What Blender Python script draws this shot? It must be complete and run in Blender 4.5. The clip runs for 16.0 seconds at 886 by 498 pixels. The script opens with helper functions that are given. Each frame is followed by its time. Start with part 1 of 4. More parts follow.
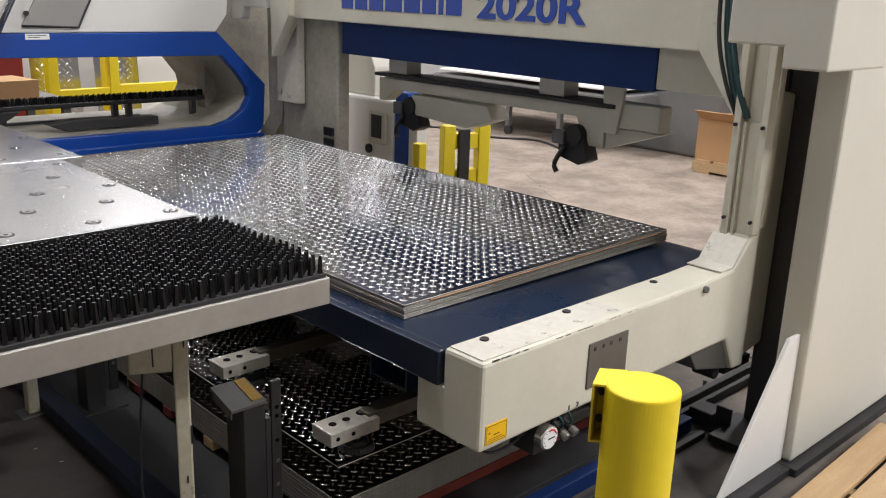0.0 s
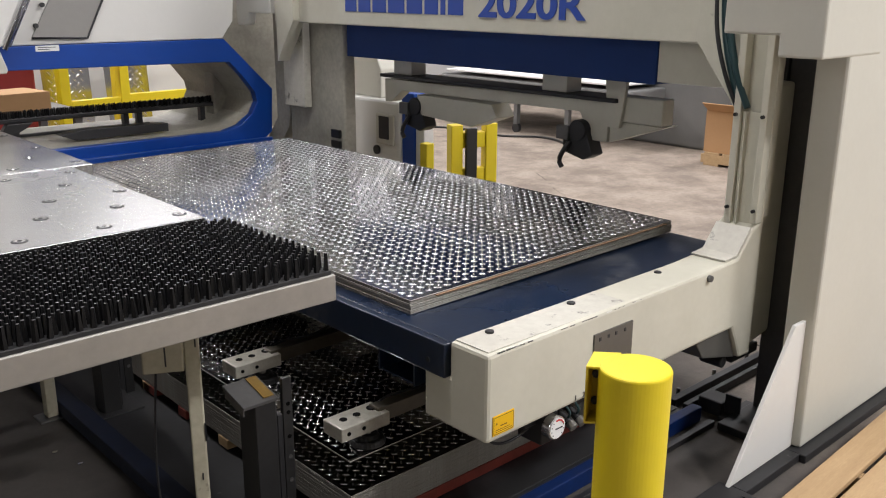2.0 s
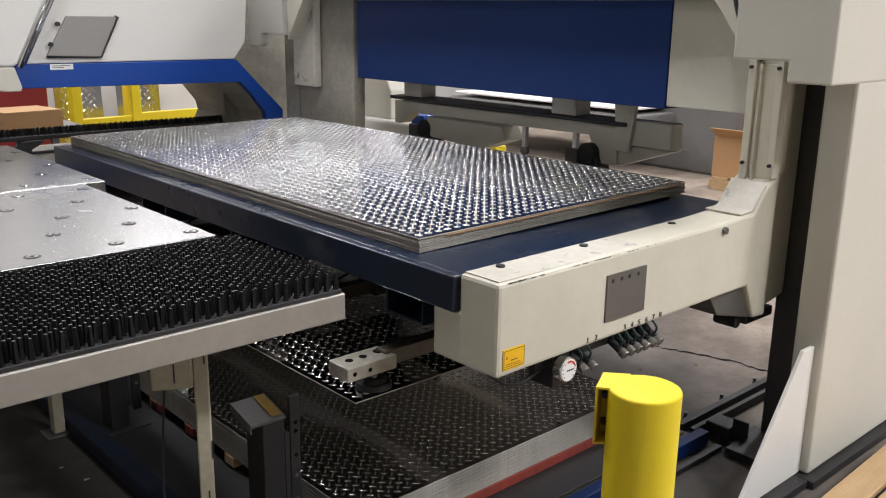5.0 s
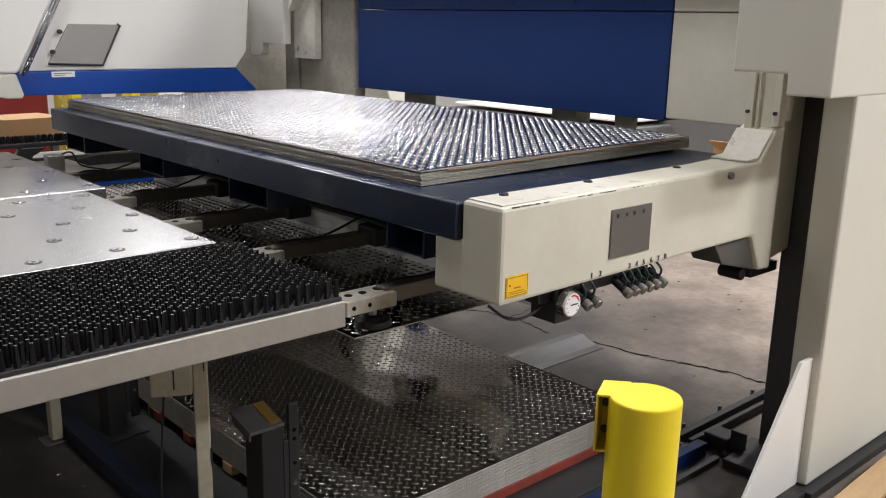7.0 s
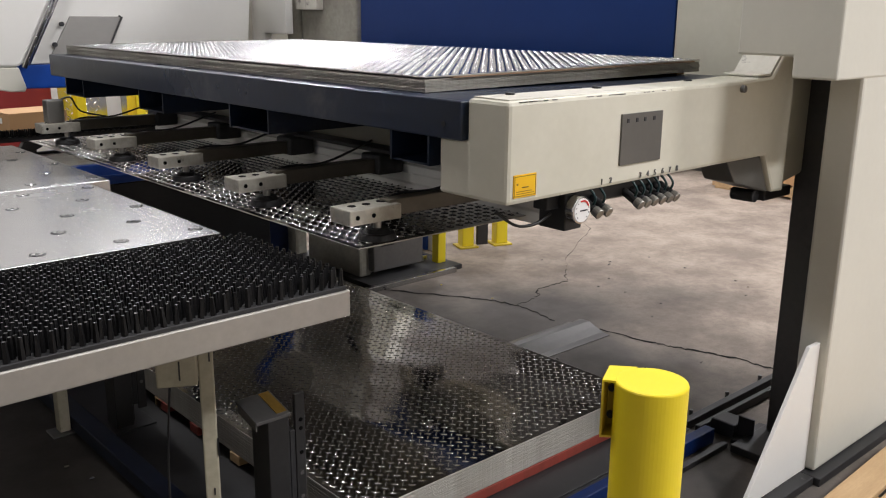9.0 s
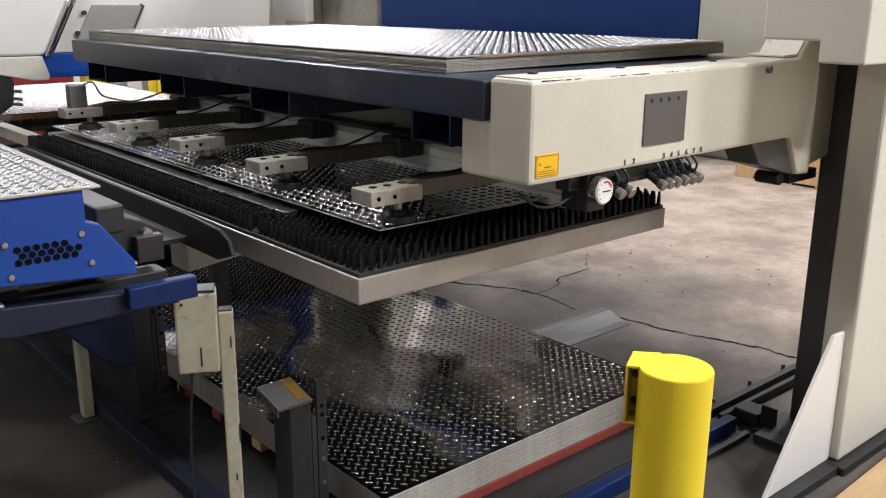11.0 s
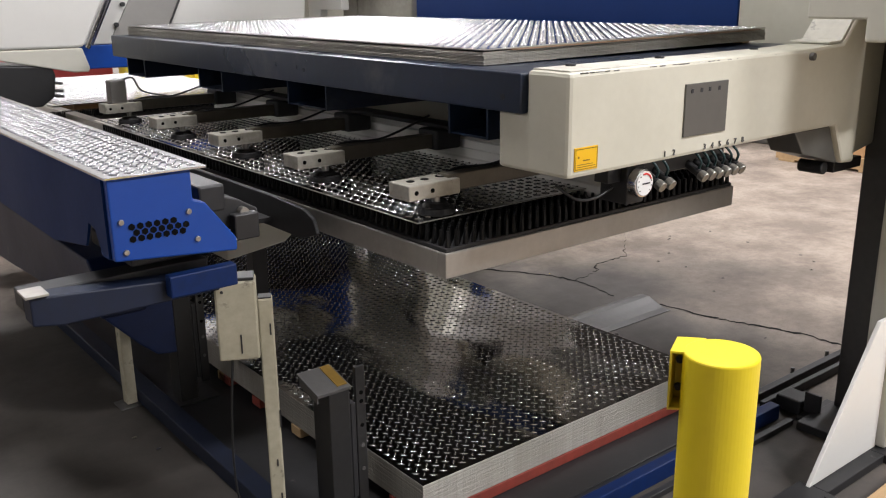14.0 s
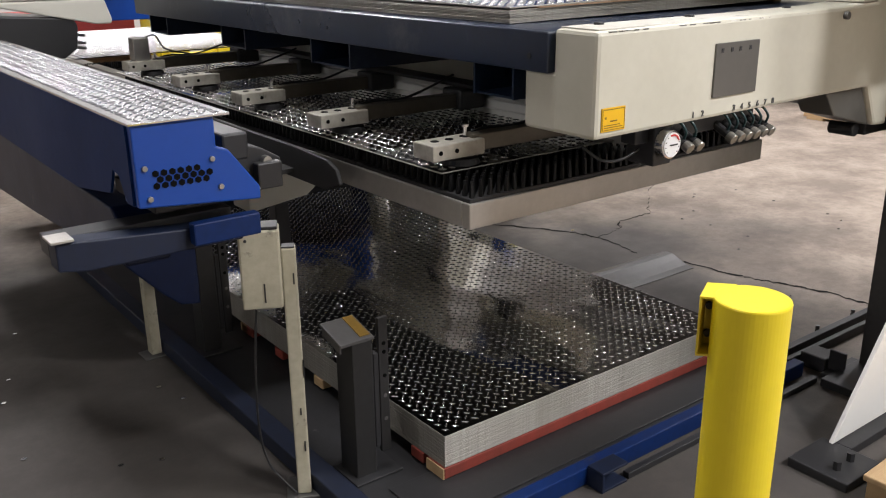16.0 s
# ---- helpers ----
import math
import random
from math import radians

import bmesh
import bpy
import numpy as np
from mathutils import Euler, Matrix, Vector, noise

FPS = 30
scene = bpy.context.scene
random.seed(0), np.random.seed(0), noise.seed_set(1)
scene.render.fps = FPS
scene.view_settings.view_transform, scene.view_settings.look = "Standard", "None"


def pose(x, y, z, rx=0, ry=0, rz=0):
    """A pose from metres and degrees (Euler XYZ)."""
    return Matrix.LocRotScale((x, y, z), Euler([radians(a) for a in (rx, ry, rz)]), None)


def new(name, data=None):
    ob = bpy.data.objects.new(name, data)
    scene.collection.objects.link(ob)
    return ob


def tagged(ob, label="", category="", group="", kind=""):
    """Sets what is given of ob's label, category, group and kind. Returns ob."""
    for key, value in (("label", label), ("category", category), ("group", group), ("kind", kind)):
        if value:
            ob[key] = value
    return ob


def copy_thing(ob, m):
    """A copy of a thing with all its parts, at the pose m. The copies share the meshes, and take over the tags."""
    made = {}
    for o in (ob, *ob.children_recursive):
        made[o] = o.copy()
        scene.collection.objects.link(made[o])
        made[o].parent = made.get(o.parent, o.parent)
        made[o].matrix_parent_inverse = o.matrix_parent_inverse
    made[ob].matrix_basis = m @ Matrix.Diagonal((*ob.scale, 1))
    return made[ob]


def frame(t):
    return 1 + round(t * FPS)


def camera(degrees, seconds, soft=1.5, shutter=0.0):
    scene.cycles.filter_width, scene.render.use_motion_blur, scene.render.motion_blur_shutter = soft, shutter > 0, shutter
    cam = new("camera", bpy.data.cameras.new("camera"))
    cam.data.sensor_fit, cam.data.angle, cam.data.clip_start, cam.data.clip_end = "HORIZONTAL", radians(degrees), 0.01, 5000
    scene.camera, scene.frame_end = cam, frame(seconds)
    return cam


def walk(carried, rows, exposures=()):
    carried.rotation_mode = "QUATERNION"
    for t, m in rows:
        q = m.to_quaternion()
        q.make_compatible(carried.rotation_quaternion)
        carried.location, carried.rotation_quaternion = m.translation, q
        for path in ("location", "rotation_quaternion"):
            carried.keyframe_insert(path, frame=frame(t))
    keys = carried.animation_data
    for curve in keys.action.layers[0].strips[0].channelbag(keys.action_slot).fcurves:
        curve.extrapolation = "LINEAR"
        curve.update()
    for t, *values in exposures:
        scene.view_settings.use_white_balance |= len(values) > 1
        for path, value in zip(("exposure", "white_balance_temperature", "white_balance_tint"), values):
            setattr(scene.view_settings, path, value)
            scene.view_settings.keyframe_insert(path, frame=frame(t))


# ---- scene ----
cam = camera(52.89, 16.0, soft=1.1)
PATH = [
    (0.0, 0.031, 0.052, 1.477, -43.145, -16.308, -1.962),
    (0.5, 0.013, 0.020, 1.475, -43.195, -16.315, -1.919),
    (1.0, 0.017, 0.017, 1.474, -42.702, -16.287, -1.233),
    (1.5, 0.019, 0.008, 1.472, -42.573, -16.304, -0.374),
    (2.0, 0.023, 0.005, 1.474, -42.682, -16.251, -0.282),
    (2.5, 0.016, 0.002, 1.475, -42.795, -16.016, -0.527),
    (3.0, 0.021, 0.007, 1.476, -42.727, -15.807, -0.422),
    (3.5, 0.014, 0.003, 1.473, -42.604, -15.547, -0.467),
    (4.0, 0.016, 0.002, 1.475, -42.353, -15.315, -0.510),
    (6.5, -0.000, 0.001, 1.470, -42.132, -14.271, -1.304),
    (7.0, -0.000, 0.000, 1.470, -42.135, -14.159, -1.287),
    (7.5, 0.002, 0.002, 1.467, -42.045, -14.174, -1.175),
    (8.0, 0.005, 0.002, 1.467, -41.950, -14.400, -0.972),
    (8.5, 0.006, 0.004, 1.464, -41.893, -14.668, -0.840),
    (9.0, 0.008, 0.003, 1.463, -41.923, -14.818, -0.588),
    (11.5, 0.008, 0.011, 1.454, -40.343, -15.658, -0.163),
    (12.0, 0.008, 0.013, 1.454, -40.018, -15.709, 0.141),
    (12.5, 0.008, 0.015, 1.452, -39.599, -15.878, 0.415),
    (13.0, 0.006, 0.017, 1.451, -39.172, -16.055, 0.558),
    (13.5, 0.008, 0.017, 1.450, -38.849, -16.195, 0.638),
    (14.0, 0.008, 0.019, 1.449, -38.591, -16.281, 0.640),
    (14.5, 0.006, 0.021, 1.445, -38.395, -16.514, 0.635),
    (15.0, 0.004, 0.023, 1.436, -38.010, -17.080, 0.601),
    (15.5, 0.006, 0.027, 1.429, -37.607, -18.000, 0.629),
    (16.0, 0.006, 0.030, 1.422, -37.203, -18.817, 0.606),
]
walk(cam, [(t, pose(x, y, z, 90 + p, r, w)) for t, x, y, z, w, p, r in PATH], [(0.0, -0.11), (7.5, -0.12), (9.2, -0.10), (11.5, 0.19), (16.0, 0.09)])

# ---- light: high warehouse lamps over the whole hall ----
world = bpy.data.worlds.new("hall_air")
scene.world = world
world.use_nodes = True
world.node_tree.nodes["Background"].inputs[0].default_value = (0.75, 0.80, 0.88, 1)
world.node_tree.nodes["Background"].inputs[1].default_value = 0.05
# the pair at x -9.3 is added fill, far enough to reach under the deck
LAMPS = [(2.8, -3.4, 370), (-9.3, -1.6, 60), (-9.3, 3.4, 150), (0.9, 1.8, 105), (0.9, 7.6, 240), (5.4, -2.6, 340), (5.2, 2.8, 115), (9.4, 2.8, 230), (4.6, 10.0, 280), (7.6, 7.2, 200)]
LAMP_Z = 5.6
for lx, ly, lw in LAMPS:
    d = bpy.data.lights.new("lamp_light", "AREA")
    d.shape, d.size, d.size_y, d.energy = "RECTANGLE", 1.25, 0.5, lw
    d.color = (0.985, 0.965, 1.0)
    o = new("lamp_light", d)
    o.matrix_basis = pose(lx, ly, LAMP_Z - 0.03)

# ---- mesh helpers ----


def bm_box(x0, x1, y0, y1, z0, z1, bevel=0.0, bm=None, seg=2):
    b = bmesh.new()
    r = bmesh.ops.create_cube(b, size=1.0)
    for v in r["verts"]:
        v.co = Vector((x0 + (v.co.x + 0.5) * (x1 - x0), y0 + (v.co.y + 0.5) * (y1 - y0), z0 + (v.co.z + 0.5) * (z1 - z0)))
    if bevel:
        bmesh.ops.bevel(b, geom=b.edges[:], offset=bevel, segments=seg, affect="EDGES", profile=0.5)
    return merge(bm, b)


def merge(bm, b, m=None):
    if m is not None:
        bmesh.ops.transform(b, matrix=m, verts=b.verts[:])
    if bm is None:
        return b
    me = bpy.data.meshes.new("tmp")
    b.to_mesh(me)
    b.free()
    bm.from_mesh(me)
    bpy.data.meshes.remove(me)
    return bm


def bm_cyl(p0, p1, r0, r1=None, n=20, bm=None, bevel=0.0):
    p0, p1 = Vector(p0), Vector(p1)
    r1 = r0 if r1 is None else r1
    b = bmesh.new()
    L = (p1 - p0).length
    bmesh.ops.create_cone(b, cap_ends=True, segments=n, radius1=r0, radius2=r1, depth=L)
    if bevel:
        es = [e for e in b.edges if abs(e.verts[0].co.z - e.verts[1].co.z) < 1e-6]
        bmesh.ops.bevel(b, geom=es, offset=bevel, segments=2, affect="EDGES", profile=0.5)
    m = Matrix.Translation((p0 + p1) / 2) @ (p1 - p0).to_track_quat("Z", "Y").to_matrix().to_4x4()
    return merge(bm, b, m)


def bm_prism(pts, axis, a, c, bevel=0.0, bm=None):
    """A polygon in the plane across axis ('x': (y, z), 'y': (x, z), 'z': (x, y)), extruded from a to c."""
    b = bmesh.new()

    def at(p, q):
        return {"x": (q, p[0], p[1]), "y": (p[0], q, p[1]), "z": (p[0], p[1], q)}[axis]
    lo = [b.verts.new(at(p, a)) for p in pts]
    hi = [b.verts.new(at(p, c)) for p in pts]
    n = len(pts)
    b.faces.new(lo[::-1])
    b.faces.new(hi)
    for i in range(n):
        b.faces.new((lo[i], lo[(i + 1) % n], hi[(i + 1) % n], hi[i]))
    bmesh.ops.recalc_face_normals(b, faces=b.faces[:])
    if bevel:
        bmesh.ops.bevel(b, geom=b.edges[:], offset=bevel, segments=2, affect="EDGES", profile=0.5)
    return merge(bm, b)


def bm_tube(pts, r, n=8, bm=None):
    """A bent round bar through the points."""
    b = bmesh.new()
    pts = [Vector(p) for p in pts]
    rings = []
    for i, p in enumerate(pts):
        d = (pts[min(i + 1, len(pts) - 1)] - pts[max(i - 1, 0)]).normalized()
        m = d.to_track_quat("Z", "Y").to_matrix()
        rings.append([b.verts.new(p + m @ Vector((r * math.cos(2 * math.pi * k / n), r * math.sin(2 * math.pi * k / n), 0))) for k in range(n)])
    for a, c in zip(rings, rings[1:]):
        for k in range(n):
            b.faces.new((a[k], a[(k + 1) % n], c[(k + 1) % n], c[k]))
    b.faces.new(rings[0][::-1])
    b.faces.new(rings[-1])
    bmesh.ops.recalc_face_normals(b, faces=b.faces[:])
    for f in b.faces:
        f.smooth = len(f.verts) == 4
    return merge(bm, b)


def curve_pts(ctrl, n=14):
    """Smooth points through control points."""
    c = [Vector(p) for p in ctrl]
    out = []
    for i in range(len(c) - 1):
        p0, p1, p2, p3 = c[max(i - 1, 0)], c[i], c[i + 1], c[min(i + 2, len(c) - 1)]
        for k in range(n):
            t = k / n
            out.append(0.5 * ((2 * p1) + (p2 - p0) * t + (2 * p0 - 5 * p1 + 4 * p2 - p3) * t * t + (3 * p1 - p0 - 3 * p2 + p3) * t ** 3))
    return out + [c[-1]]


def mesh_of(name, bm, mat):
    me = bpy.data.meshes.new(name)
    bm.to_mesh(me)
    bm.free()
    me.materials.append(mat)
    return me


def part(name, bm, mat, parent=None, label=""):
    ob = new(name, mesh_of(name, bm, mat))
    if parent is not None:
        ob.parent = parent
    if label:
        ob["label"] = label
    return ob


def thing(name, label, category, group="", kind="", at=(0, 0, 0)):
    ob = new(name)
    ob.location = at
    ob.empty_display_size = 0.1
    return tagged(ob, label, category, group, kind)


def solo(name, bm, mat, label, category, group="", kind=""):
    return tagged(part(name, bm, mat), label, category, group, kind)


def set_piece(name, bm, mat, label):
    return tagged(part(name, bm, mat), label, "", "", "structure")


# ---- materials ----


def nodes_of(name):
    m = bpy.data.materials.new(name)
    m.use_nodes = True
    t = m.node_tree
    return m, t, t.nodes["Principled BSDF"]


def noise_node(t, scale, detail=4.0, rough=0.55, src="Object", stretch=None):
    tc = t.nodes.new("ShaderNodeTexCoord")
    n = t.nodes.new("ShaderNodeTexNoise")
    n.inputs["Scale"].default_value, n.inputs["Detail"].default_value, n.inputs["Roughness"].default_value = scale, detail, rough
    if stretch:
        mp = t.nodes.new("ShaderNodeMapping")
        mp.inputs["Scale"].default_value = stretch
        t.links.new(tc.outputs[src], mp.inputs[0])
        t.links.new(mp.outputs[0], n.inputs["Vector"])
    else:
        t.links.new(tc.outputs[src], n.inputs["Vector"])
    return n


def ramp(t, src, a, c, ca, cc):
    r = t.nodes.new("ShaderNodeValToRGB")
    r.color_ramp.elements[0].position, r.color_ramp.elements[1].position = a, c
    r.color_ramp.elements[0].color, r.color_ramp.elements[1].color = ca, cc
    t.links.new(src, r.inputs[0])
    return r


def mixc(t, fac, a, c):
    m = t.nodes.new("ShaderNodeMix")
    m.data_type = "RGBA"
    for sock, v in ((m.inputs[0], fac), (m.inputs[6], a), (m.inputs[7], c)):
        if isinstance(v, (tuple, float, int)):
            sock.default_value = v
        else:
            t.links.new(v, sock)
    return m.outputs[2]


def g(v):
    return (v, v, v, 1)


def surface(name, base, dark, rough=0.5, metal=0.0, big=1.6, fine=45.0, amount=0.35, grain=0.12, bump=0.06, stretch=None, rough_var=0.15,
            spots=None, spot_at=(0.63, 0.72), spot_scale=9.0, coat=0.0, spec=0.5):
    """A base colour with broad stains, fine grain, uneven gloss and slight relief; spots: colour of scattered wear."""
    m, t, p = nodes_of(name)
    n1, n2 = noise_node(t, big, 5, 0.6, stretch=stretch), noise_node(t, fine, 3, 0.6, stretch=stretch)
    r1 = ramp(t, n1.outputs[0], 0.35, 0.75, g(0), g(amount))
    c = mixc(t, r1.outputs[0], (*base, 1), (*dark, 1))
    r2 = ramp(t, n2.outputs[0], 0.3, 0.7, g(0), g(grain))
    c = mixc(t, r2.outputs[0], c, (*dark, 1))
    if spots:
        n3 = noise_node(t, spot_scale, 6, 0.68)
        r3 = ramp(t, n3.outputs[0], spot_at[0], spot_at[1], g(0), g(0.85))
        c = mixc(t, r3.outputs[0], c, (*spots, 1))
    t.links.new(c, p.inputs["Base Color"])
    mr = t.nodes.new("ShaderNodeMapRange")
    mr.inputs["To Min"].default_value, mr.inputs["To Max"].default_value = max(0.03, rough - rough_var), min(1, rough + rough_var)
    t.links.new(n1.outputs[0], mr.inputs[0])
    t.links.new(mr.outputs[0], p.inputs["Roughness"])
    p.inputs["Metallic"].default_value = metal
    p.inputs["Coat Weight"].default_value = coat
    p.inputs["Specular IOR Level"].default_value = spec
    if bump:
        b = t.nodes.new("ShaderNodeBump")
        b.inputs["Strength"].default_value, b.inputs["Distance"].default_value = bump, 0.004
        t.links.new(n2.outputs[0], b.inputs["Height"])
        t.links.new(b.outputs[0], p.inputs["Normal"])
    return m


CREAM = surface("cream_paint", (0.63, 0.61, 0.51), (0.40, 0.38, 0.29), 0.42, big=2.6, amount=0.42, grain=0.10, bump=0.05, spots=(0.16, 0.13, 0.10), spot_at=(0.71, 0.78), spot_scale=7)
CREAM_WORN = surface("cream_paint_worn", (0.66, 0.64, 0.56), (0.34, 0.31, 0.26), 0.5, amount=0.45, grain=0.25, bump=0.1, spots=(0.10, 0.09, 0.08), spot_at=(0.60, 0.68), spot_scale=14)
COLUMN = surface("pale_grey_cream_paint", (0.60, 0.585, 0.51), (0.42, 0.40, 0.33), 0.5, amount=0.25, grain=0.08, big=1.1)
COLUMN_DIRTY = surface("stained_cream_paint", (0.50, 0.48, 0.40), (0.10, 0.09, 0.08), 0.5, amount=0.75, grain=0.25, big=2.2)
WHITE = surface("white_paint", (0.74, 0.73, 0.69), (0.55, 0.54, 0.50), 0.35, amount=0.22, grain=0.06, bump=0.03, big=0.9)
NAVY = surface("navy_paint_worn", (0.007, 0.019, 0.050), (0.012, 0.014, 0.018), 0.30, amount=0.75, grain=0.35, bump=0.06, spots=(0.095, 0.10, 0.11), spot_at=(0.54, 0.76), spot_scale=4.0)
BLUE = surface("blue_paint", (0.003, 0.058, 0.34), (0.004, 0.03, 0.17), 0.36, amount=0.35, grain=0.1, bump=0.03)
BLUE_PANEL = surface("blue_panel_paint", (0.002, 0.029, 0.150), (0.002, 0.018, 0.085), 0.5, spec=0.3, amount=0.3, grain=0.1, bump=0.03)
# base darkened for the shade under the table; the scuffs are wear
BLUE_SHADED = surface("scuffed_shaded_blue_steel", (0.002, 0.010, 0.050), (0.005, 0.006, 0.010), 0.5, spec=0.3, amount=0.6, grain=0.3, spots=(0.10, 0.10, 0.11), spot_at=(0.66, 0.74))
STOP_BLACK = surface("worn_black_steel", (0.011, 0.011, 0.011), (0.03, 0.029, 0.028), 0.4, 0.0, amount=0.6, grain=0.3, spots=(0.14, 0.13, 0.12), spot_at=(0.68, 0.76))
CAP_STEEL = surface("dull_dark_steel", (0.075, 0.073, 0.072), (0.13, 0.125, 0.12), 0.4, 0.4, amount=0.6, grain=0.3)
# grimy rail blue with the shade under the machines put into its base
RAIL_SHADED = surface("grimy_shaded_blue_paint", (0.003, 0.010, 0.036), (0.004, 0.005, 0.008), 0.6, amount=0.6, grain=0.3)
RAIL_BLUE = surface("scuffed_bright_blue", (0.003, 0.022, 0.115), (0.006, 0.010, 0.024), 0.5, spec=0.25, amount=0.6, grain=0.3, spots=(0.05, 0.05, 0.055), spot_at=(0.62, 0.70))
ALU = surface("worn_aluminium", (0.53, 0.53, 0.53), (0.40, 0.40, 0.395), 0.26, 1.0, big=1.4, fine=14, amount=0.5, grain=0.2, bump=0.0, rough_var=0.06)
FRAME_ALU = surface("dull_aluminium", (0.50, 0.485, 0.45), (0.32, 0.30, 0.27), 0.45, 0.75, big=3.0, amount=0.6, grain=0.25, bump=0.06)
BLOCK_ALU = surface("greased_aluminium", (0.58, 0.56, 0.49), (0.16, 0.14, 0.10), 0.45, 0.35, big=7, amount=0.6, grain=0.3, spots=(0.05, 0.045, 0.04), spot_at=(0.62, 0.72), spot_scale=18)
STEEL = surface("tread_plate_steel", (0.56, 0.57, 0.60), (0.45, 0.46, 0.49), 0.15, 1.0, big=1.3, fine=120, amount=0.5, grain=0.2, bump=0.02, rough_var=0.07)
STEEL_OILED = surface("oiled_tread_plate", (0.50, 0.49, 0.48), (0.38, 0.37, 0.36), 0.08, 1.0, big=1.7, fine=120, amount=0.5, grain=0.2, bump=0.015, rough_var=0.05)
# lugs get paler steel than their plate, to paint in the glints
LUG_STEEL = surface("bright_lug_steel", (0.86, 0.86, 0.88), (0.72, 0.72, 0.74), 0.24, 1.0, big=1.3, fine=120, amount=0.4, grain=0.2, bump=0, rough_var=0.05)
LUG_OILED = surface("oiled_lug_steel", (0.94, 0.94, 0.93), (0.84, 0.84, 0.83), 0.17, 1.0, big=1.3, fine=120, amount=0.4, grain=0.2, bump=0, rough_var=0.05)
EDGE_STEEL = surface("sheared_steel_edge", (0.44, 0.425, 0.385), (0.26, 0.245, 0.21), 0.58, 0.85, big=4, fine=160, amount=0.6, grain=0.5, bump=0.1)
DARK_STEEL = surface("dark_oily_steel", (0.024, 0.024, 0.026), (0.010, 0.0095, 0.009), 0.5, 0.0, amount=0.6, grain=0.3, spots=(0.16, 0.15, 0.14), spot_at=(0.68, 0.76))
GREY_STEEL = surface("bare_grey_steel", (0.20, 0.20, 0.195), (0.10, 0.095, 0.09), 0.42, 0.7, amount=0.6, grain=0.3)
RUBBER = surface("black_rubber", (0.018, 0.018, 0.019), (0.010, 0.010, 0.010), 0.55, amount=0.4, grain=0.2)
BRISTLE = surface("black_nylon_bristle", (0.004, 0.004, 0.0045), (0.010, 0.010, 0.011), 0.5, amount=0.4, grain=0.3, bump=0, spec=0.28)
BRISTLE_BED = surface("dusty_black_bed", (0.008, 0.008, 0.009), (0.035, 0.035, 0.035), 0.6, amount=0.5, grain=0.4, big=5)
YELLOW = surface("yellow_paint", (0.80, 0.63, 0.015), (0.62, 0.47, 0.01), 0.42, amount=0.25, grain=0.08, bump=0.03)
YELLOW_DIM = surface("old_yellow_paint", (0.66, 0.50, 0.03), (0.42, 0.30, 0.03), 0.5, amount=0.4)
ORANGE = surface("warning_label_paper", (0.85, 0.50, 0.01), (0.75, 0.43, 0.01), 0.4, amount=0.2, bump=0)
VOID = surface("dark_hole", (0.003, 0.003, 0.003), (0.002, 0.002, 0.002), 0.8, amount=0.2, bump=0, spec=0.1)
BRASS = surface("scraped_brass_tag", (0.36, 0.22, 0.04), (0.16, 0.10, 0.03), 0.35, 0.6, amount=0.7, grain=0.4, big=12)
BLACK = surface("black_plastic", (0.016, 0.016, 0.017), (0.03, 0.03, 0.03), 0.4, amount=0.3)
RED = surface("red_painted_wood", (0.26, 0.035, 0.022), (0.09, 0.03, 0.02), 0.65, amount=0.5, grain=0.3, stretch=(8, 8, 1))
WOOD = surface("raw_pine", (0.52, 0.36, 0.19), (0.32, 0.20, 0.10), 0.7, amount=0.6, grain=0.4, big=3, stretch=(1, 9, 9), bump=0.2)
POST_PAINT = surface("grimy_cream_post", (0.52, 0.49, 0.37), (0.20, 0.17, 0.11), 0.55, amount=0.5, grain=0.25, big=4, spots=(0.07, 0.06, 0.05), spot_at=(0.60, 0.68), spot_scale=11)
CARD = surface("cardboard", (0.46, 0.27, 0.13), (0.36, 0.20, 0.09), 0.8, amount=0.4, grain=0.2)
KRAFT = surface("brown_paper_edge", (0.30, 0.19, 0.11), (0.17, 0.11, 0.07), 0.8, amount=0.6)
PLATE_GREY = surface("grey_cover_plate", (0.17, 0.165, 0.15), (0.10, 0.095, 0.085), 0.4, 0.5, amount=0.4)
SMOKE = surface("smoked_window_plastic", (0.33, 0.32, 0.30), (0.22, 0.21, 0.20), 0.22, amount=0.4, bump=0)
PAPER = surface("white_label", (0.80, 0.80, 0.78), (0.7, 0.7, 0.68), 0.5, amount=0.2, bump=0)
INK = surface("dark_ink", (0.03, 0.03, 0.035), (0.05, 0.05, 0.05), 0.5, amount=0.2, bump=0)
BLUE_INK = surface("blue_lettering", (0.03, 0.075, 0.36), (0.02, 0.06, 0.30), 0.4, amount=0.2, bump=0)
RED_INK = surface("red_dial_mark", (0.6, 0.03, 0.03), (0.5, 0.02, 0.02), 0.4, amount=0.2, bump=0)
CHROME = surface("chrome", (0.75, 0.75, 0.76), (0.6, 0.6, 0.6), 0.16, 1.0, amount=0.4, bump=0)
DULL_CHROME = surface("dull_fitting_metal", (0.42, 0.41, 0.38), (0.2, 0.19, 0.17), 0.35, 0.9, amount=0.4, bump=0)
HOSE = surface("teal_hose", (0.015, 0.05, 0.055), (0.01, 0.02, 0.02), 0.35, amount=0.4, bump=0)
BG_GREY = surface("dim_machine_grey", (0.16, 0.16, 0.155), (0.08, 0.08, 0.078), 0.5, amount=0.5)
RED_CRATE = surface("dull_red_plastic", (0.32, 0.03, 0.03), (0.2, 0.02, 0.02), 0.5, amount=0.4)
WALL = surface("painted_block_wall", (0.44, 0.435, 0.42), (0.36, 0.35, 0.335), 0.8, amount=0.4, big=0.4)
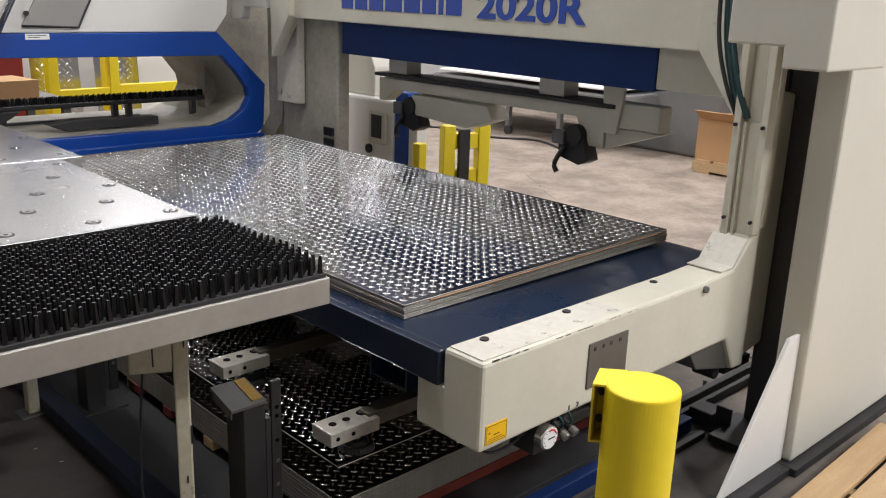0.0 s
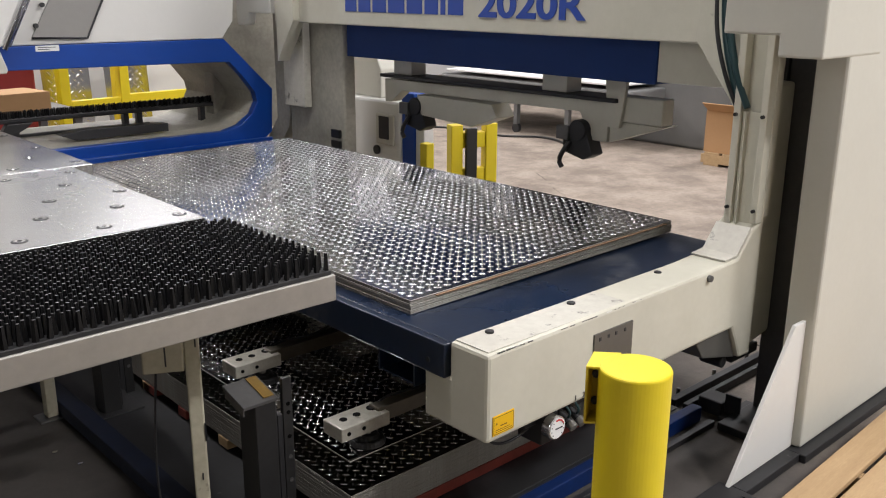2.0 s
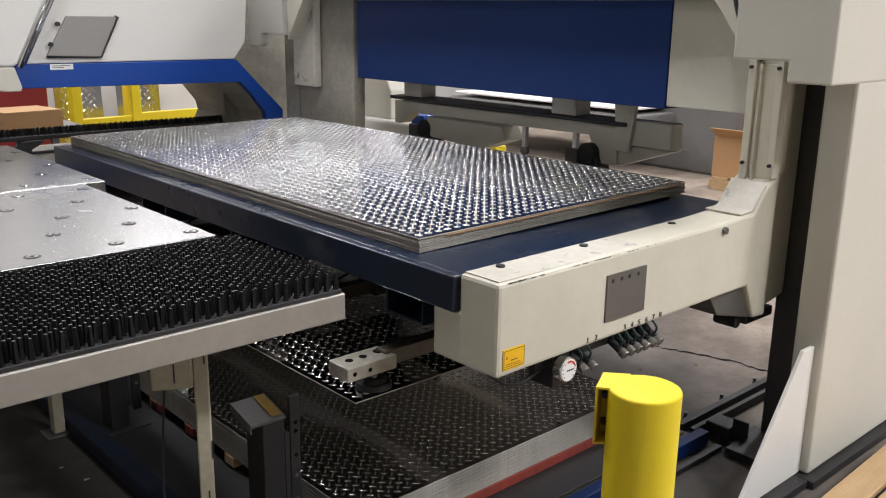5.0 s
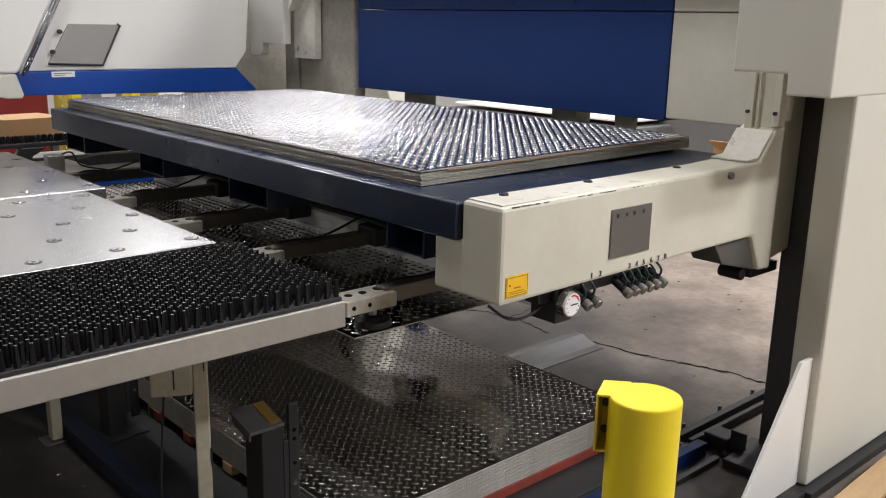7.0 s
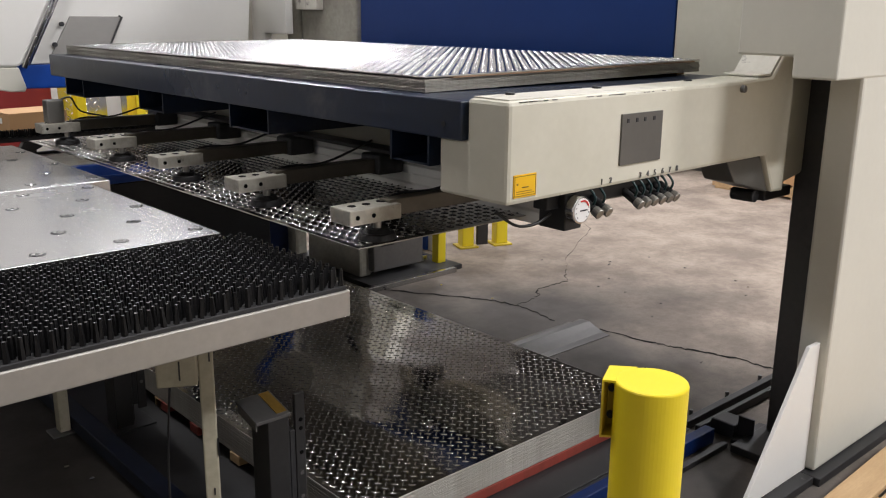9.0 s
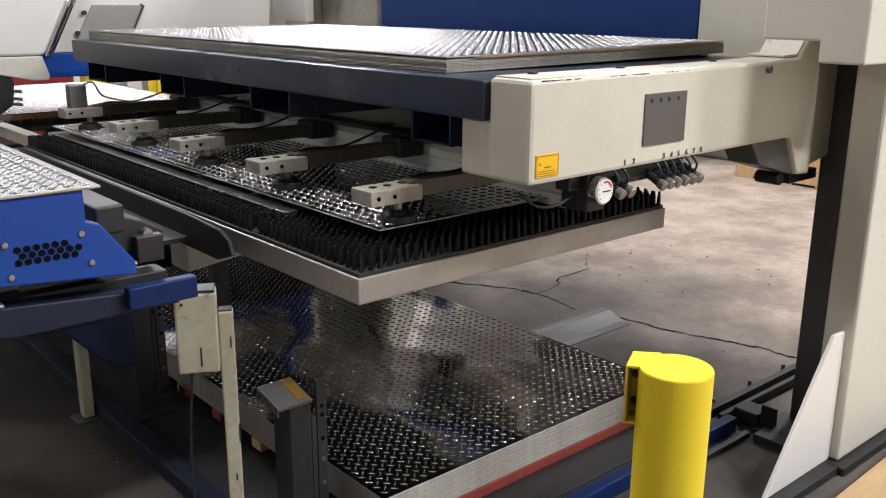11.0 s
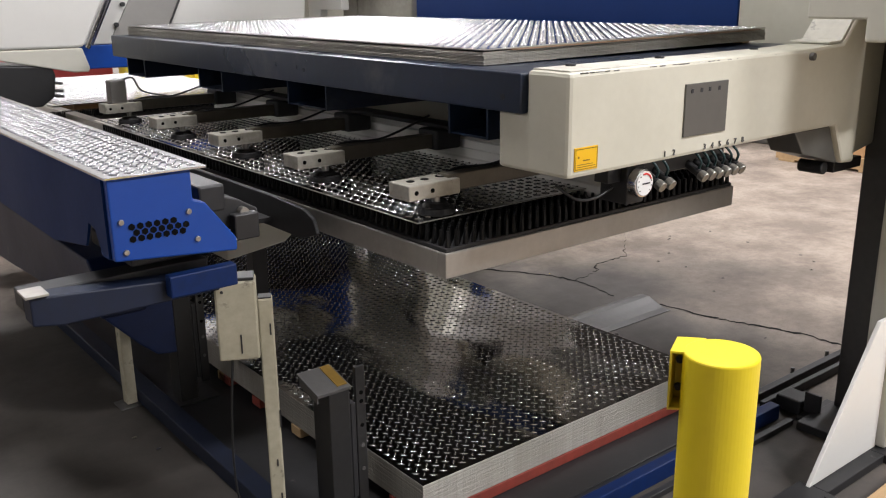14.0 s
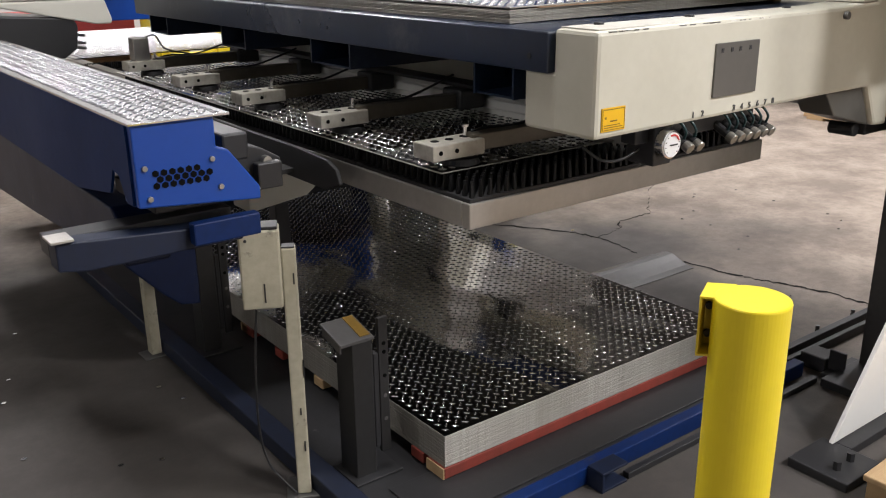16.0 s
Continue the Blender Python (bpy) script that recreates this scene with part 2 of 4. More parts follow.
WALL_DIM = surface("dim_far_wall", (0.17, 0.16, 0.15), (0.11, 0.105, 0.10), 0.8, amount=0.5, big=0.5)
WALL_WHITE = surface("white_painted_wall", (0.74, 0.74, 0.73), (0.62, 0.61, 0.59), 0.7, amount=0.35, big=0.4)
CEIL = surface("grey_roof_deck", (0.22, 0.22, 0.22), (0.16, 0.16, 0.16), 0.8, amount=0.4, big=0.4)


def concrete():
    """Polished, stained concrete: oil grime with shade painted in near the loader, paler further off, by broad stains.
    """
    m, t, p = nodes_of("stained_concrete")
    n0, n1, n2, n3 = noise_node(t, 0.55, 4, 0.6), noise_node(t, 2.3, 6, 0.65), noise_node(t, 26, 5, 0.7), noise_node(t, 160, 2, 0.6)
    c = mixc(t, ramp(t, n1.outputs[0], 0.40, 0.62, g(0), g(0.85)).outputs[0], (0.40, 0.33, 0.265, 1), (0.205, 0.165, 0.135, 1))
    c = mixc(t, ramp(t, n2.outputs[0], 0.45, 0.72, g(0), g(0.5)).outputs[0], c, (0.16, 0.13, 0.11, 1))
    # oil grime round the sheet bay, darkened further for the shade under the machines
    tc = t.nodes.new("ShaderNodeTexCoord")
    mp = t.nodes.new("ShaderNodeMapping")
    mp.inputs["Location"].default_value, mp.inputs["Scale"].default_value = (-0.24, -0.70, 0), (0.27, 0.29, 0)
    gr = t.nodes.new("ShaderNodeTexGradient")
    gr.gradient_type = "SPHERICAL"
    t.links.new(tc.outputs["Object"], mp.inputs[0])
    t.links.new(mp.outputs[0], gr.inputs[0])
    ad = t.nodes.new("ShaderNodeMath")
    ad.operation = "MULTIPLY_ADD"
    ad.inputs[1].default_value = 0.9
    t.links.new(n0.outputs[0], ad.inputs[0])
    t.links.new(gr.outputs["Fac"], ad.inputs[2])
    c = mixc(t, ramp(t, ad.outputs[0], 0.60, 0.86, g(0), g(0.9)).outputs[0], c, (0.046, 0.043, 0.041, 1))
    c = mixc(t, ramp(t, n3.outputs[0], 0.3, 0.75, g(0), g(0.35)).outputs[0], c, (0.06, 0.055, 0.05, 1))
    t.links.new(c, p.inputs["Base Color"])
    r = ramp(t, n1.outputs[0], 0.3, 0.7, g(0.58), g(0.85))
    p.inputs["Specular IOR Level"].default_value = 0.3
    t.links.new(r.outputs[0], p.inputs["Roughness"])
    b = t.nodes.new("ShaderNodeBump")
    b.inputs["Strength"].default_value, b.inputs["Distance"].default_value = 0.15, 0.004
    t.links.new(n2.outputs[0], b.inputs["Height"])
    t.links.new(b.outputs[0], p.inputs["Normal"])
    return m




def rolled(m, scale, depth):
    """Adds the slow waviness of rolled sheet to a material's relief."""
    t = m.node_tree
    p = t.nodes["Principled BSDF"]
    n = noise_node(t, scale, 1.5, 0.45, stretch=(1.0, 0.55, 1.0))
    b = t.nodes.new("ShaderNodeBump")
    b.inputs["Strength"].default_value, b.inputs["Distance"].default_value = 1.0, depth
    t.links.new(n.outputs[0], b.inputs["Height"])
    for link in p.inputs["Normal"].links:
        t.links.new(b.outputs[0], link.from_node.inputs["Normal"])
        return
    t.links.new(b.outputs[0], p.inputs["Normal"])


rolled(STEEL_OILED, 3.2, 0.010)
rolled(STEEL, 2.2, 0.005)
OILY_BAR = surface("oil_browned_steel", (0.14, 0.122, 0.09), (0.045, 0.04, 0.034), 0.42, 0.2, amount=0.7, grain=0.3, big=4)
# the beam's blue made darker, for the side turned from the light
SKIRT_BLUE = surface("shaded_side_blue_paint", (0.002, 0.026, 0.125), (0.002, 0.012, 0.055), 0.6, spec=0.15, amount=0.45, grain=0.2)
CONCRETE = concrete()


def emitter(name, col, strength):
    m, t, p = nodes_of(name)
    p.inputs["Base Color"].default_value = (0.8, 0.8, 0.8, 1)
    p.inputs["Emission Color"].default_value, p.inputs["Emission Strength"].default_value = (*col, 1), strength
    return m


LAMP_GLOW = emitter("lamp_diffuser", (1, 0.96, 0.88), 9.0)

# ---- hall ----
# the hall shell is guessed; wall and roof tones steer bounce and reflections
X0, X1, Y0, Y1, ZH = -10.0, 13.0, -6.0, 12.0, 6.2
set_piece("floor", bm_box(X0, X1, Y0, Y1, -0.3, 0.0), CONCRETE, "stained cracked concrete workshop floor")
set_piece("wall_north", bm_box(X0, X1, Y1, Y1 + 0.2, 0, ZH), WALL_WHITE, "white painted hall wall")
set_piece("wall_south", bm_box(X0, X1, Y0 - 0.2, Y0, 0, ZH), WALL, "pale painted hall wall")
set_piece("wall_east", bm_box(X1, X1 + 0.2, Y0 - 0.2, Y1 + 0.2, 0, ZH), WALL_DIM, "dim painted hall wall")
set_piece("wall_west", bm_box(X0 - 0.2, X0, Y0 - 0.2, Y1 + 0.2, 0, ZH), WALL, "pale painted hall wall")
set_piece("ceiling", bm_box(X0 - 0.2, X1 + 0.2, Y0 - 0.2, Y1 + 0.2, ZH, ZH + 0.2), CEIL, "grey metal roof deck")

lamp0 = None
for lx, ly, lw in LAMPS:
    if lamp0 is None:
        lamp0 = thing("ceiling_light", "white hanging workshop strip light, placed out of view", "lamp", "hall lights", at=(lx, ly, LAMP_Z))
        part("housing", bm_box(-0.66, 0.66, -0.28, 0.28, 0.0, 0.09, 0.01), WHITE, lamp0)
        part("diffuser", bm_box(-0.62, 0.62, -0.25, 0.25, -0.025, -0.002), LAMP_GLOW, lamp0, "glowing diffuser")
        for sx in (-0.5, 0.5):
            part("hanger", bm_cyl((sx, 0, 0.09), (sx, 0, ZH - LAMP_Z), 0.006, n=6), GREY_STEEL, lamp0)
    else:
        copy_thing(lamp0, pose(lx, ly, LAMP_Z))

# cracks in the concrete, thin sunken-looking seams


def crack(pts, w):
    rnd = random.Random(len(pts) * 7 + int(w * 1e4))
    b = bmesh.new()
    fine = []
    for a, c in zip(pts, pts[1:]):
        for k in range(10):
            t = k / 10
            fine.append((a[0] + (c[0] - a[0]) * t + rnd.uniform(-0.012, 0.012), a[1] + (c[1] - a[1]) * t + rnd.uniform(-0.012, 0.012)))
    fine.append(pts[-1])
    prev = None
    for i, (x, y) in enumerate(fine):
        ww = w * rnd.uniform(0.3, 1.3)
        q = (b.verts.new((x - ww * 0.7, y - ww * 0.7, 0.0015)), b.verts.new((x + ww * 0.7, y + ww * 0.7, 0.0015)))
        if prev:
            b.faces.new((prev[0], prev[1], q[1], q[0]))
        prev = q
    bmesh.ops.recalc_face_normals(b, faces=b.faces[:])
    return b


for pts, w in (([(2.7, 3.95), (3.04, 3.42), (3.20, 3.16), (3.25, 3.0), (3.21, 2.72)], 0.010), ([(3.22, 2.66), (3.29, 2.485), (3.32, 2.24), (3.37, 2.08), (3.44, 1.90), (3.46, 1.67), (3.55, 1.3)], 0.010),
               ([(3.24, 3.0), (3.46, 3.055), (3.52, 3.13), (3.775, 3.13), (4.15, 3.45), (4.89, 3.86), (5.6, 4.9)], 0.008)):
    set_piece("floor_crack", crack(pts, w), VOID, "thin dark crack in the concrete")

# ---- tread plate ----
PITCH = 0.0345


def lug_field(x0, x1, y0, y1, z, pitch=PITCH, length=0.0225, width=0.0047, high=0.0025):
    """Raised lens-shaped lugs, crosswise by turns, over a rectangle, as one mesh."""
    vs, fs = [], []
    nx, ny = int((x1 - x0) / pitch), int((y1 - y0) / pitch)
    ox, oy = x0 + ((x1 - x0) - (nx - 1) * pitch) / 2, y0 + ((y1 - y0) - (ny - 1) * pitch) / 2
    shape = [(-0.5, 0), (-0.27, -0.36), (0, -0.5), (0.27, -0.36), (0.5, 0), (0.27, 0.36), (0, 0.5), (-0.27, 0.36)]
    n = len(shape)
    for i, j, a in [(i + h, j + h, math.pi / 4 if h else -math.pi / 4) for i in range(nx) for j in range(ny) for h in (0, 0.5) if i + h <= nx - 1 and j + h <= ny - 1]:
        ca, sa = math.cos(a), math.sin(a)
        cx, cy = ox + i * pitch, oy + j * pitch
        k = len(vs)
        for sc, zz in ((1.0, 0.0), (0.80, 0.66), (0.45, 0.94)):
            for u, v in shape:
                px, py = u * length * sc, v * width * sc
                vs.append((cx + px * ca - py * sa, cy + px * sa + py * ca, z + zz * high))
        vs.append((cx, cy, z + high))
        for r in range(2):
            for e in range(n):
                fs.append((k + r * n + e, k + r * n + (e + 1) % n, k + (r + 1) * n + (e + 1) % n, k + (r + 1) * n + e))
        for e in range(n):
            fs.append((k + 2 * n + e, k + 2 * n + (e + 1) % n, k + 3 * n))
    me = bpy.data.meshes.new("lugs")
    me.from_pydata(vs, [], fs)
    me.polygons.foreach_set("use_smooth", [True] * len(me.polygons))
    me.update()
    return me


def sheet_thing(name, label, mat, w, length, thick, group="", lugs=None, edge=None):
    """A sheet with its near low corner at the origin."""
    ob = thing(name, label, "metal sheet", group)
    part("plate", bm_box(0, w, 0, length, 0, thick, 0.0006, seg=1), edge or mat, ob)
    if lugs:
        part("skin", bm_box(0.0015, w - 0.0015, 0.0015, length - 0.0015, thick - 0.0005, thick + 0.0004), mat, ob, "bright rolled face")
        lg = new("lug_pattern", lugs)
        lg.parent = ob
        tagged(lg, "raised diamond lugs", "", "", "stuff")
    return ob


SW, SL, ST = 1.22, 2.44, 0.0032
LUGS = lug_field(0.006, SW - 0.006, 0.006, SL - 0.006, ST + 0.0004)
LUGS.materials.append(LUG_STEEL)
LUGS_OILED = lug_field(0.006, SW - 0.006, 0.006, SL - 0.006, ST + 0.0004, PITCH, 0.0240, 0.0050, 0.0026)
LUGS_OILED.materials.append(LUG_OILED)

CUPS = []        # sprung suction cups, keyed on their bars
MOVERS = []      # things that ride on the lift, with their rest pose

# ---- the lift: a tall frame with two arms, a deck on top and suckers below ----
AY, BY = 1.35, 1.576       # outer and inner side of the near arm
lift = thing("sheet_lift", "cream and navy sheet loader lift with deck and suction frame", "machine")
MOVERS.append((lift, (0, 0, 0)))
arm_side = [(1.413, 0.842), (2.36, 0.848), (2.543, 0.848), (2.607, 0.728), (2.68, 0.723), (2.68, 1.20), (2.612, 1.167), (2.54, 1.088), (2.36, 1.080), (1.413, 1.074)]


def arm(y0, y1, name):
    a = part(name, bm_prism(arm_side, "y", y0, y1, 0.010), CREAM, lift)
    return a


near = arm(AY, 1.482, "arm")
part("inner_block", bm_prism([(1.4135, 0.8425), (2.5, 0.8425), (2.5, 0.978), (1.4135, 0.978)], "y", 1.40, BY, 0.008), CREAM, near)
part("worn_top", bm_box(1.425, 2.37, AY + 0.012, 1.474, 1.0745, 1.0775, 0.001), CREAM_WORN, near, "scuffed bare-edged top face")
part("rear_post", bm_prism([(2.683, 0.735), (2.842, 0.760), (2.842, 1.62), (2.683, 1.62)], "y", 1.372, 1.46, 0.012), CREAM, near, "cream post behind the arm")
part("corner_gusset", bm_prism([(2.47, 1.0875), (2.5395, 1.0895), (2.611, 1.168), (2.609, 1.174), (2.537, 1.0955), (2.47, 1.0925)], "y", 1.356, 1.478, 0.001), CREAM_WORN, near, "chipped worn corner plate")
part("cover_plate", bm_box(1.812, 1.983, AY - 0.005, AY + 0.001, 0.894, 1.022, 0.001), PLATE_GREY, near, "grey sheet cover plate")
for i, px in enumerate((1.835, 1.872, 1.905, 1.945)):
    part("plate_mark", bm_box(px - 0.004, px + 0.004, AY - 0.0065, AY - 0.0045, 1.000, 1.010), INK, near)
sign = part("warning_label", bm_box(1.432, 1.506, AY - 0.003, AY + 0.001, 0.859, 0.911, 0.0006), ORANGE, near, "orange warning label")
for k, (la, lb) in enumerate(((1.440, 1.498), (1.440, 1.490))):
    part("label_line", bm_box(la, lb, AY - 0.0036, AY - 0.0028, 0.867 + k * 0.005, 0.8685 + k * 0.005), BRASS, sign)
part("label_line", bm_box(1.458, 1.480, AY - 0.0036, AY - 0.0028, 0.880, 0.883), BRASS, sign)
part("label_mark", bm_box(1.441, 1.446, AY - 0.0036, AY - 0.0028, 0.887, 0.892), BRASS, sign)
for x0, x1, z0, z1 in ((1.434, 1.504, 0.862, 0.8635), (1.434, 1.504, 0.9065, 0.908), (1.434, 1.4352, 0.864, 0.906), (1.5028, 1.504, 0.864, 0.906)):
    part("label_border", bm_box(x0, x1, AY - 0.0036, AY - 0.0028, z0, z1), BRASS, sign)
for bx in (1.519, 1.836, 2.245):
    part("bolt", bm_cyl((bx, 1.45, 1.074), (bx, 1.45, 1.083), 0.012, n=10, bevel=0.002), DARK_STEEL, near)
part("side_bolt", bm_cyl((2.37, AY + 0.002, 1.058), (2.37, AY - 0.012, 1.058), 0.011, n=10, bevel=0.002), GREY_STEEL, near)
part("bracket", bm_prism([(2.352, 0.847), (2.542, 0.847), (2.606, 0.727), (2.405, 0.778)], "y", 1.365, 1.47, 0.004), PLATE_GREY, near, "grey steel wedge bracket")
part("roller", bm_cyl((2.565, 1.38, 0.715), (2.565, 1.46, 0.715), 0.020, n=16, bevel=0.003), BLACK, near)
part("roller_stem", bm_box(2.63, 2.80, 1.385, 1.45, 0.690, 0.724, 0.004), DARK_STEEL, near)
rnd = random.Random(12)
for k in range(26):
    cx = rnd.uniform(1.42, 2.36)
    ln = rnd.uniform(0.004, 0.03)
    part("paint_chip", bm_box(cx, cx + ln, AY + 0.0012, AY + 0.006, 1.0700 + rnd.uniform(-0.0008, 0.0008), 1.0722), PLATE_GREY if k % 3 else WHITE, near)
far = part("arm", bm_prism([(2.2, 0.842), (2.545, 0.842), (2.60, 0.70), (2.76, 0.70), (2.76, 1.06), (2.2, 1.06)], "y", 4.22, 4.35, 0.01), CREAM, lift)
# digits stamped over the valves


def text_bm(s, size, m, depth=0.0012, bold=0.0):
    cu = bpy.data.curves.new("txt", "FONT")
    cu.body, cu.size, cu.extrude, cu.align_x, cu.offset = s, size, depth, "CENTER", bold
    ob = bpy.data.objects.new("txt", cu)
    scene.collection.objects.link(ob)
    bpy.context.view_layer.update()
    me = bpy.data.meshes.new_from_object(ob.evaluated_get(bpy.context.evaluated_depsgraph_get()))
    b = bmesh.new()
    b.from_mesh(me)
    bmesh.ops.transform(b, matrix=m, verts=b.verts[:])
    bpy.data.objects.remove(ob)
    bpy.data.curves.remove(cu)
    bpy.data.meshes.remove(me)
    return b


for s, px in zip("12345678", (1.747, 1.782, 1.905, 1.937, 1.969, 2.003, 2.036, 2.069)):
    part("digit", text_bm(s, 0.021, pose(px, AY - 0.002, 0.854, 90, 0, 0)), BG_GREY, near)

# deck on the arms
deck = part("deck", bm_box(1.4245, 2.72, 1.486, 4.15, 1.045, 1.0655, 0.003), NAVY, lift, "scraped navy steel deck")
part("deck_lip", bm_box(1.398, 1.424, 1.486, 4.15, 0.975, 1.066, 0.004), NAVY, deck, "navy front lip")
part("lip_hole", bm_cyl((1.3975, 1.545, 1.01), (1.396, 1.545, 1.01), 0.007, n=12), BLACK, deck)
for ry, rw in ((1.632, 0.146), (2.375, 0.235), (3.10, 0.20), (3.86, 0.20)):
    part("pocket_side", bm_box(1.43, 2.75, ry, ry + 0.007, 0.895, 1.0435), NAVY, deck)
    part("pocket_side", bm_box(1.43, 2.75, ry + rw, ry + rw + 0.007, 0.895, 1.0435), NAVY, deck)
    part("pocket_floor", bm_box(1.435, 2.75, ry + 0.0075, ry + rw - 0.0005, 0.895, 0.90), NAVY, deck)

# suction frame below the deck
# cream beam painted white, to make up for light bounced from below
frame_u = part("suction_frame", bm_prism([(1.885, 0.672), (1.96, 0.672), (1.96, 0.80), (1.893, 0.80), (1.893, 0.775), (1.885, 0.770), (1.885, 0.745), (1.893, 0.740), (1.893, 0.712), (1.885, 0.707)], "y", 1.655, 4.20, 0.0015), WHITE, lift, "pale grooved suction crossbeam")
part("cable_tray", bm_box(1.80, 1.875, 1.58, 4.15, 0.812, 0.826, 0.003), DARK_STEEL, frame_u)
part("backing", bm_box(1.97, 2.02, 1.60, 4.20, 0.80, 1.03, 0.004), CREAM, frame_u)
for i, sy in enumerate((1.732, 2.274, 2.80, 3.34, 3.92)):
    sa = part("sucker_arm", bm_box(1.40, 1.879, sy + 0.018, sy + 0.062, 0.752, 0.796, 0.003), OILY_BAR, lift, "dark oily sliding bar")
    part("slide_clamp", bm_box(1.77, 1.874, sy - 0.005, sy + 0.095, 0.745, 0.8105, 0.008), DARK_STEEL, sa)
    blk = part("sucker_block", bm_box(1.262, 1.425, sy, sy + 0.085, 0.748, 0.788, 0.003), BLOCK_ALU, sa, "greasy aluminium clamp block")
    for q, (hx, hy) in enumerate(((1.30, 0.045), (1.345, 0.045), (1.40, 0.05))):
        part("socket", bm_cyl((hx, sy + hy, 0.786), (hx, sy + hy, 0.7895), 0.011 + 0.004 * (q == 2), n=14), VOID, blk)
    for hx in (1.285, 1.335):
        part("side_slot", bm_cyl((hx, sy + 0.002, 0.768), (hx, sy - 0.0015, 0.768), 0.006, n=10), VOID, blk)
    for cx in (1.38,):
        cup = part("suction_cup", bm_cyl((cx, sy + 0.045, 0.694), (cx, sy + 0.045, 0.712), 0.052, 0.046, 28, bevel=0.003), RUBBER, sa, "black rubber suction cup")
        CUPS.append(cup)
        part("cup_rim", bm_cyl((cx, sy + 0.045, 0.712), (cx, sy + 0.045, 0.722), 0.036, 0.028, 24), RUBBER, cup)
        part("cup_stem", bm_cyl((cx, sy + 0.045, 0.722), (cx, sy + 0.045, 0.754), 0.011, n=12), DULL_CHROME, cup)
        if cx < 1.5:
            part("guide_rod", bm_cyl((cx + 0.02, sy + 0.05, 0.784), (cx + 0.02, sy + 0.05, 0.7905), 0.0095, n=14, bm=bm_cyl((cx + 0.02, sy + 0.05, 0.742), (cx + 0.02, sy + 0.05, 0.784), 0.0055, n=10)), CHROME, cup, "bright steel guide rod")
    part("block_hose", bm_tube(curve_pts([(1.40, sy + 0.05, 0.787), (1.47, sy + 0.06, 0.80), (1.60, sy + 0.05, 0.80), (1.80, sy + 0.07, 0.85)], 6), 0.004, 6), BLACK, sa)
    if i == 4:
        part("lift_cylinder", bm_box(1.30, 1.37, sy + 0.02, sy + 0.08, 0.789, 0.885, 0.004), DULL_CHROME, sa, "square steel cylinder")
        part("cylinder_hose", bm_tube(curve_pts([(1.36, sy + 0.05, 0.88), (1.41, sy + 0.05, 0.89), (1.45, sy + 0.05, 0.83), (1.56, sy + 0.05, 0.80)], 8), 0.004, 6), BLACK, sa)

# valve row and gauge under the near arm
valves = part("valve_block", bm_box(1.60, 2.06, 1.395, 1.44, 0.800, 0.838, 0.003), BLACK, lift, "black valve manifold")
part("end_bracket", bm_box(1.645, 1.71, 1.375, 1.46, 0.745, 0.838, 0.004), DARK_STEEL, valves)
gauge = part("gauge", bm_cyl((1.672, 1.372, 0.800), (1.672, 1.345, 0.800), 0.034, n=32, bevel=0.003), CHROME, valves, "round white-faced vacuum gauge")
part("dial", bm_cyl((1.672, 1.3445, 0.800), (1.672, 1.3435, 0.800), 0.029, n=32), PAPER, gauge)
part("needle", bm_box(1.663, 1.690, 1.3418, 1.3432, 0.7985, 0.8015), INK, gauge)
part("red_arc", bm_prism([(1.672 + r * math.cos(a), 0.8 + r * math.sin(a)) for r, aa in ((0.026, (0.4, 0.9, 1.4, 1.9)), (0.022, (1.9, 1.4, 0.9, 0.4))) for a in aa], "y", 1.3418, 1.3432), RED_INK, gauge)
for k in range(10):
    a = -0.8 + k * 0.52
    part("tick", bm_box(1.672 + 0.024 * math.cos(a) - 0.0012, 1.672 + 0.024 * math.cos(a) + 0.0012, 1.3422, 1.3433, 0.8 + 0.024 * math.sin(a) - 0.0012, 0.8 + 0.024 * math.sin(a) + 0.0012), INK, gauge)
for px in (1.735, 1.772, 1.905, 1.937, 1.969, 2.003, 2.036, 2.066):
    v = part("valve", bm_cyl((px, 1.40, 0.812), (px, 1.356, 0.79), 0.011, n=12, bevel=0.002), DARK_STEEL, valves)
    part("valve_knob", bm_cyl((px, 1.356, 0.79), (px, 1.338, 0.781), 0.0135, n=14, bevel=0.002), DULL_CHROME, v, "dull metal knob")
    part("valve_hose", bm_tube(curve_pts([(px, 1.362, 0.80), (px - 0.006, 1.352, 0.825), (px - 0.02, 1.375, 0.850), (px - 0.045, 1.42, 0.835)], 6), 0.0035, 6), HOSE, v)
part("drain_hose", bm_tube(curve_pts([(1.50, 1.47, 0.80), (1.54, 1.44, 0.765), (1.60, 1.43, 0.762), (1.65, 1.42, 0.785)], 8), 0.004, 6), BLACK, lift)

# uprights and head beam of the lift
up = part("upright", bm_box(2.660, 2.70, 1.345, 1.46, 1.20, 2.05, 0.003), CREAM, lift, "cream channel upright")
part("channel_flange", bm_box(2.618, 2.659, 1.436, 1.4605, 1.150, 2.0, 0.003), CREAM, up)
part("channel_flange", bm_box(2.618, 2.659, 1.345, 1.368, 1.185, 2.0, 0.003), CREAM, up)
part("upright_cover", bm_prism([(1.3685, 1.185), (1.4355, 1.150), (1.4355, 1.535), (1.3685, 1.535)], "x", 2.636, 2.642, 0.001), CREAM, up, "folded cream cover sheet")
part("cover_fold", bm_prism([(2.6175, 1.4155), (2.6355, 1.4355), (2.6365, 1.4355), (2.6365, 1.4155)], "z", 1.152, 1.535), CREAM, up)
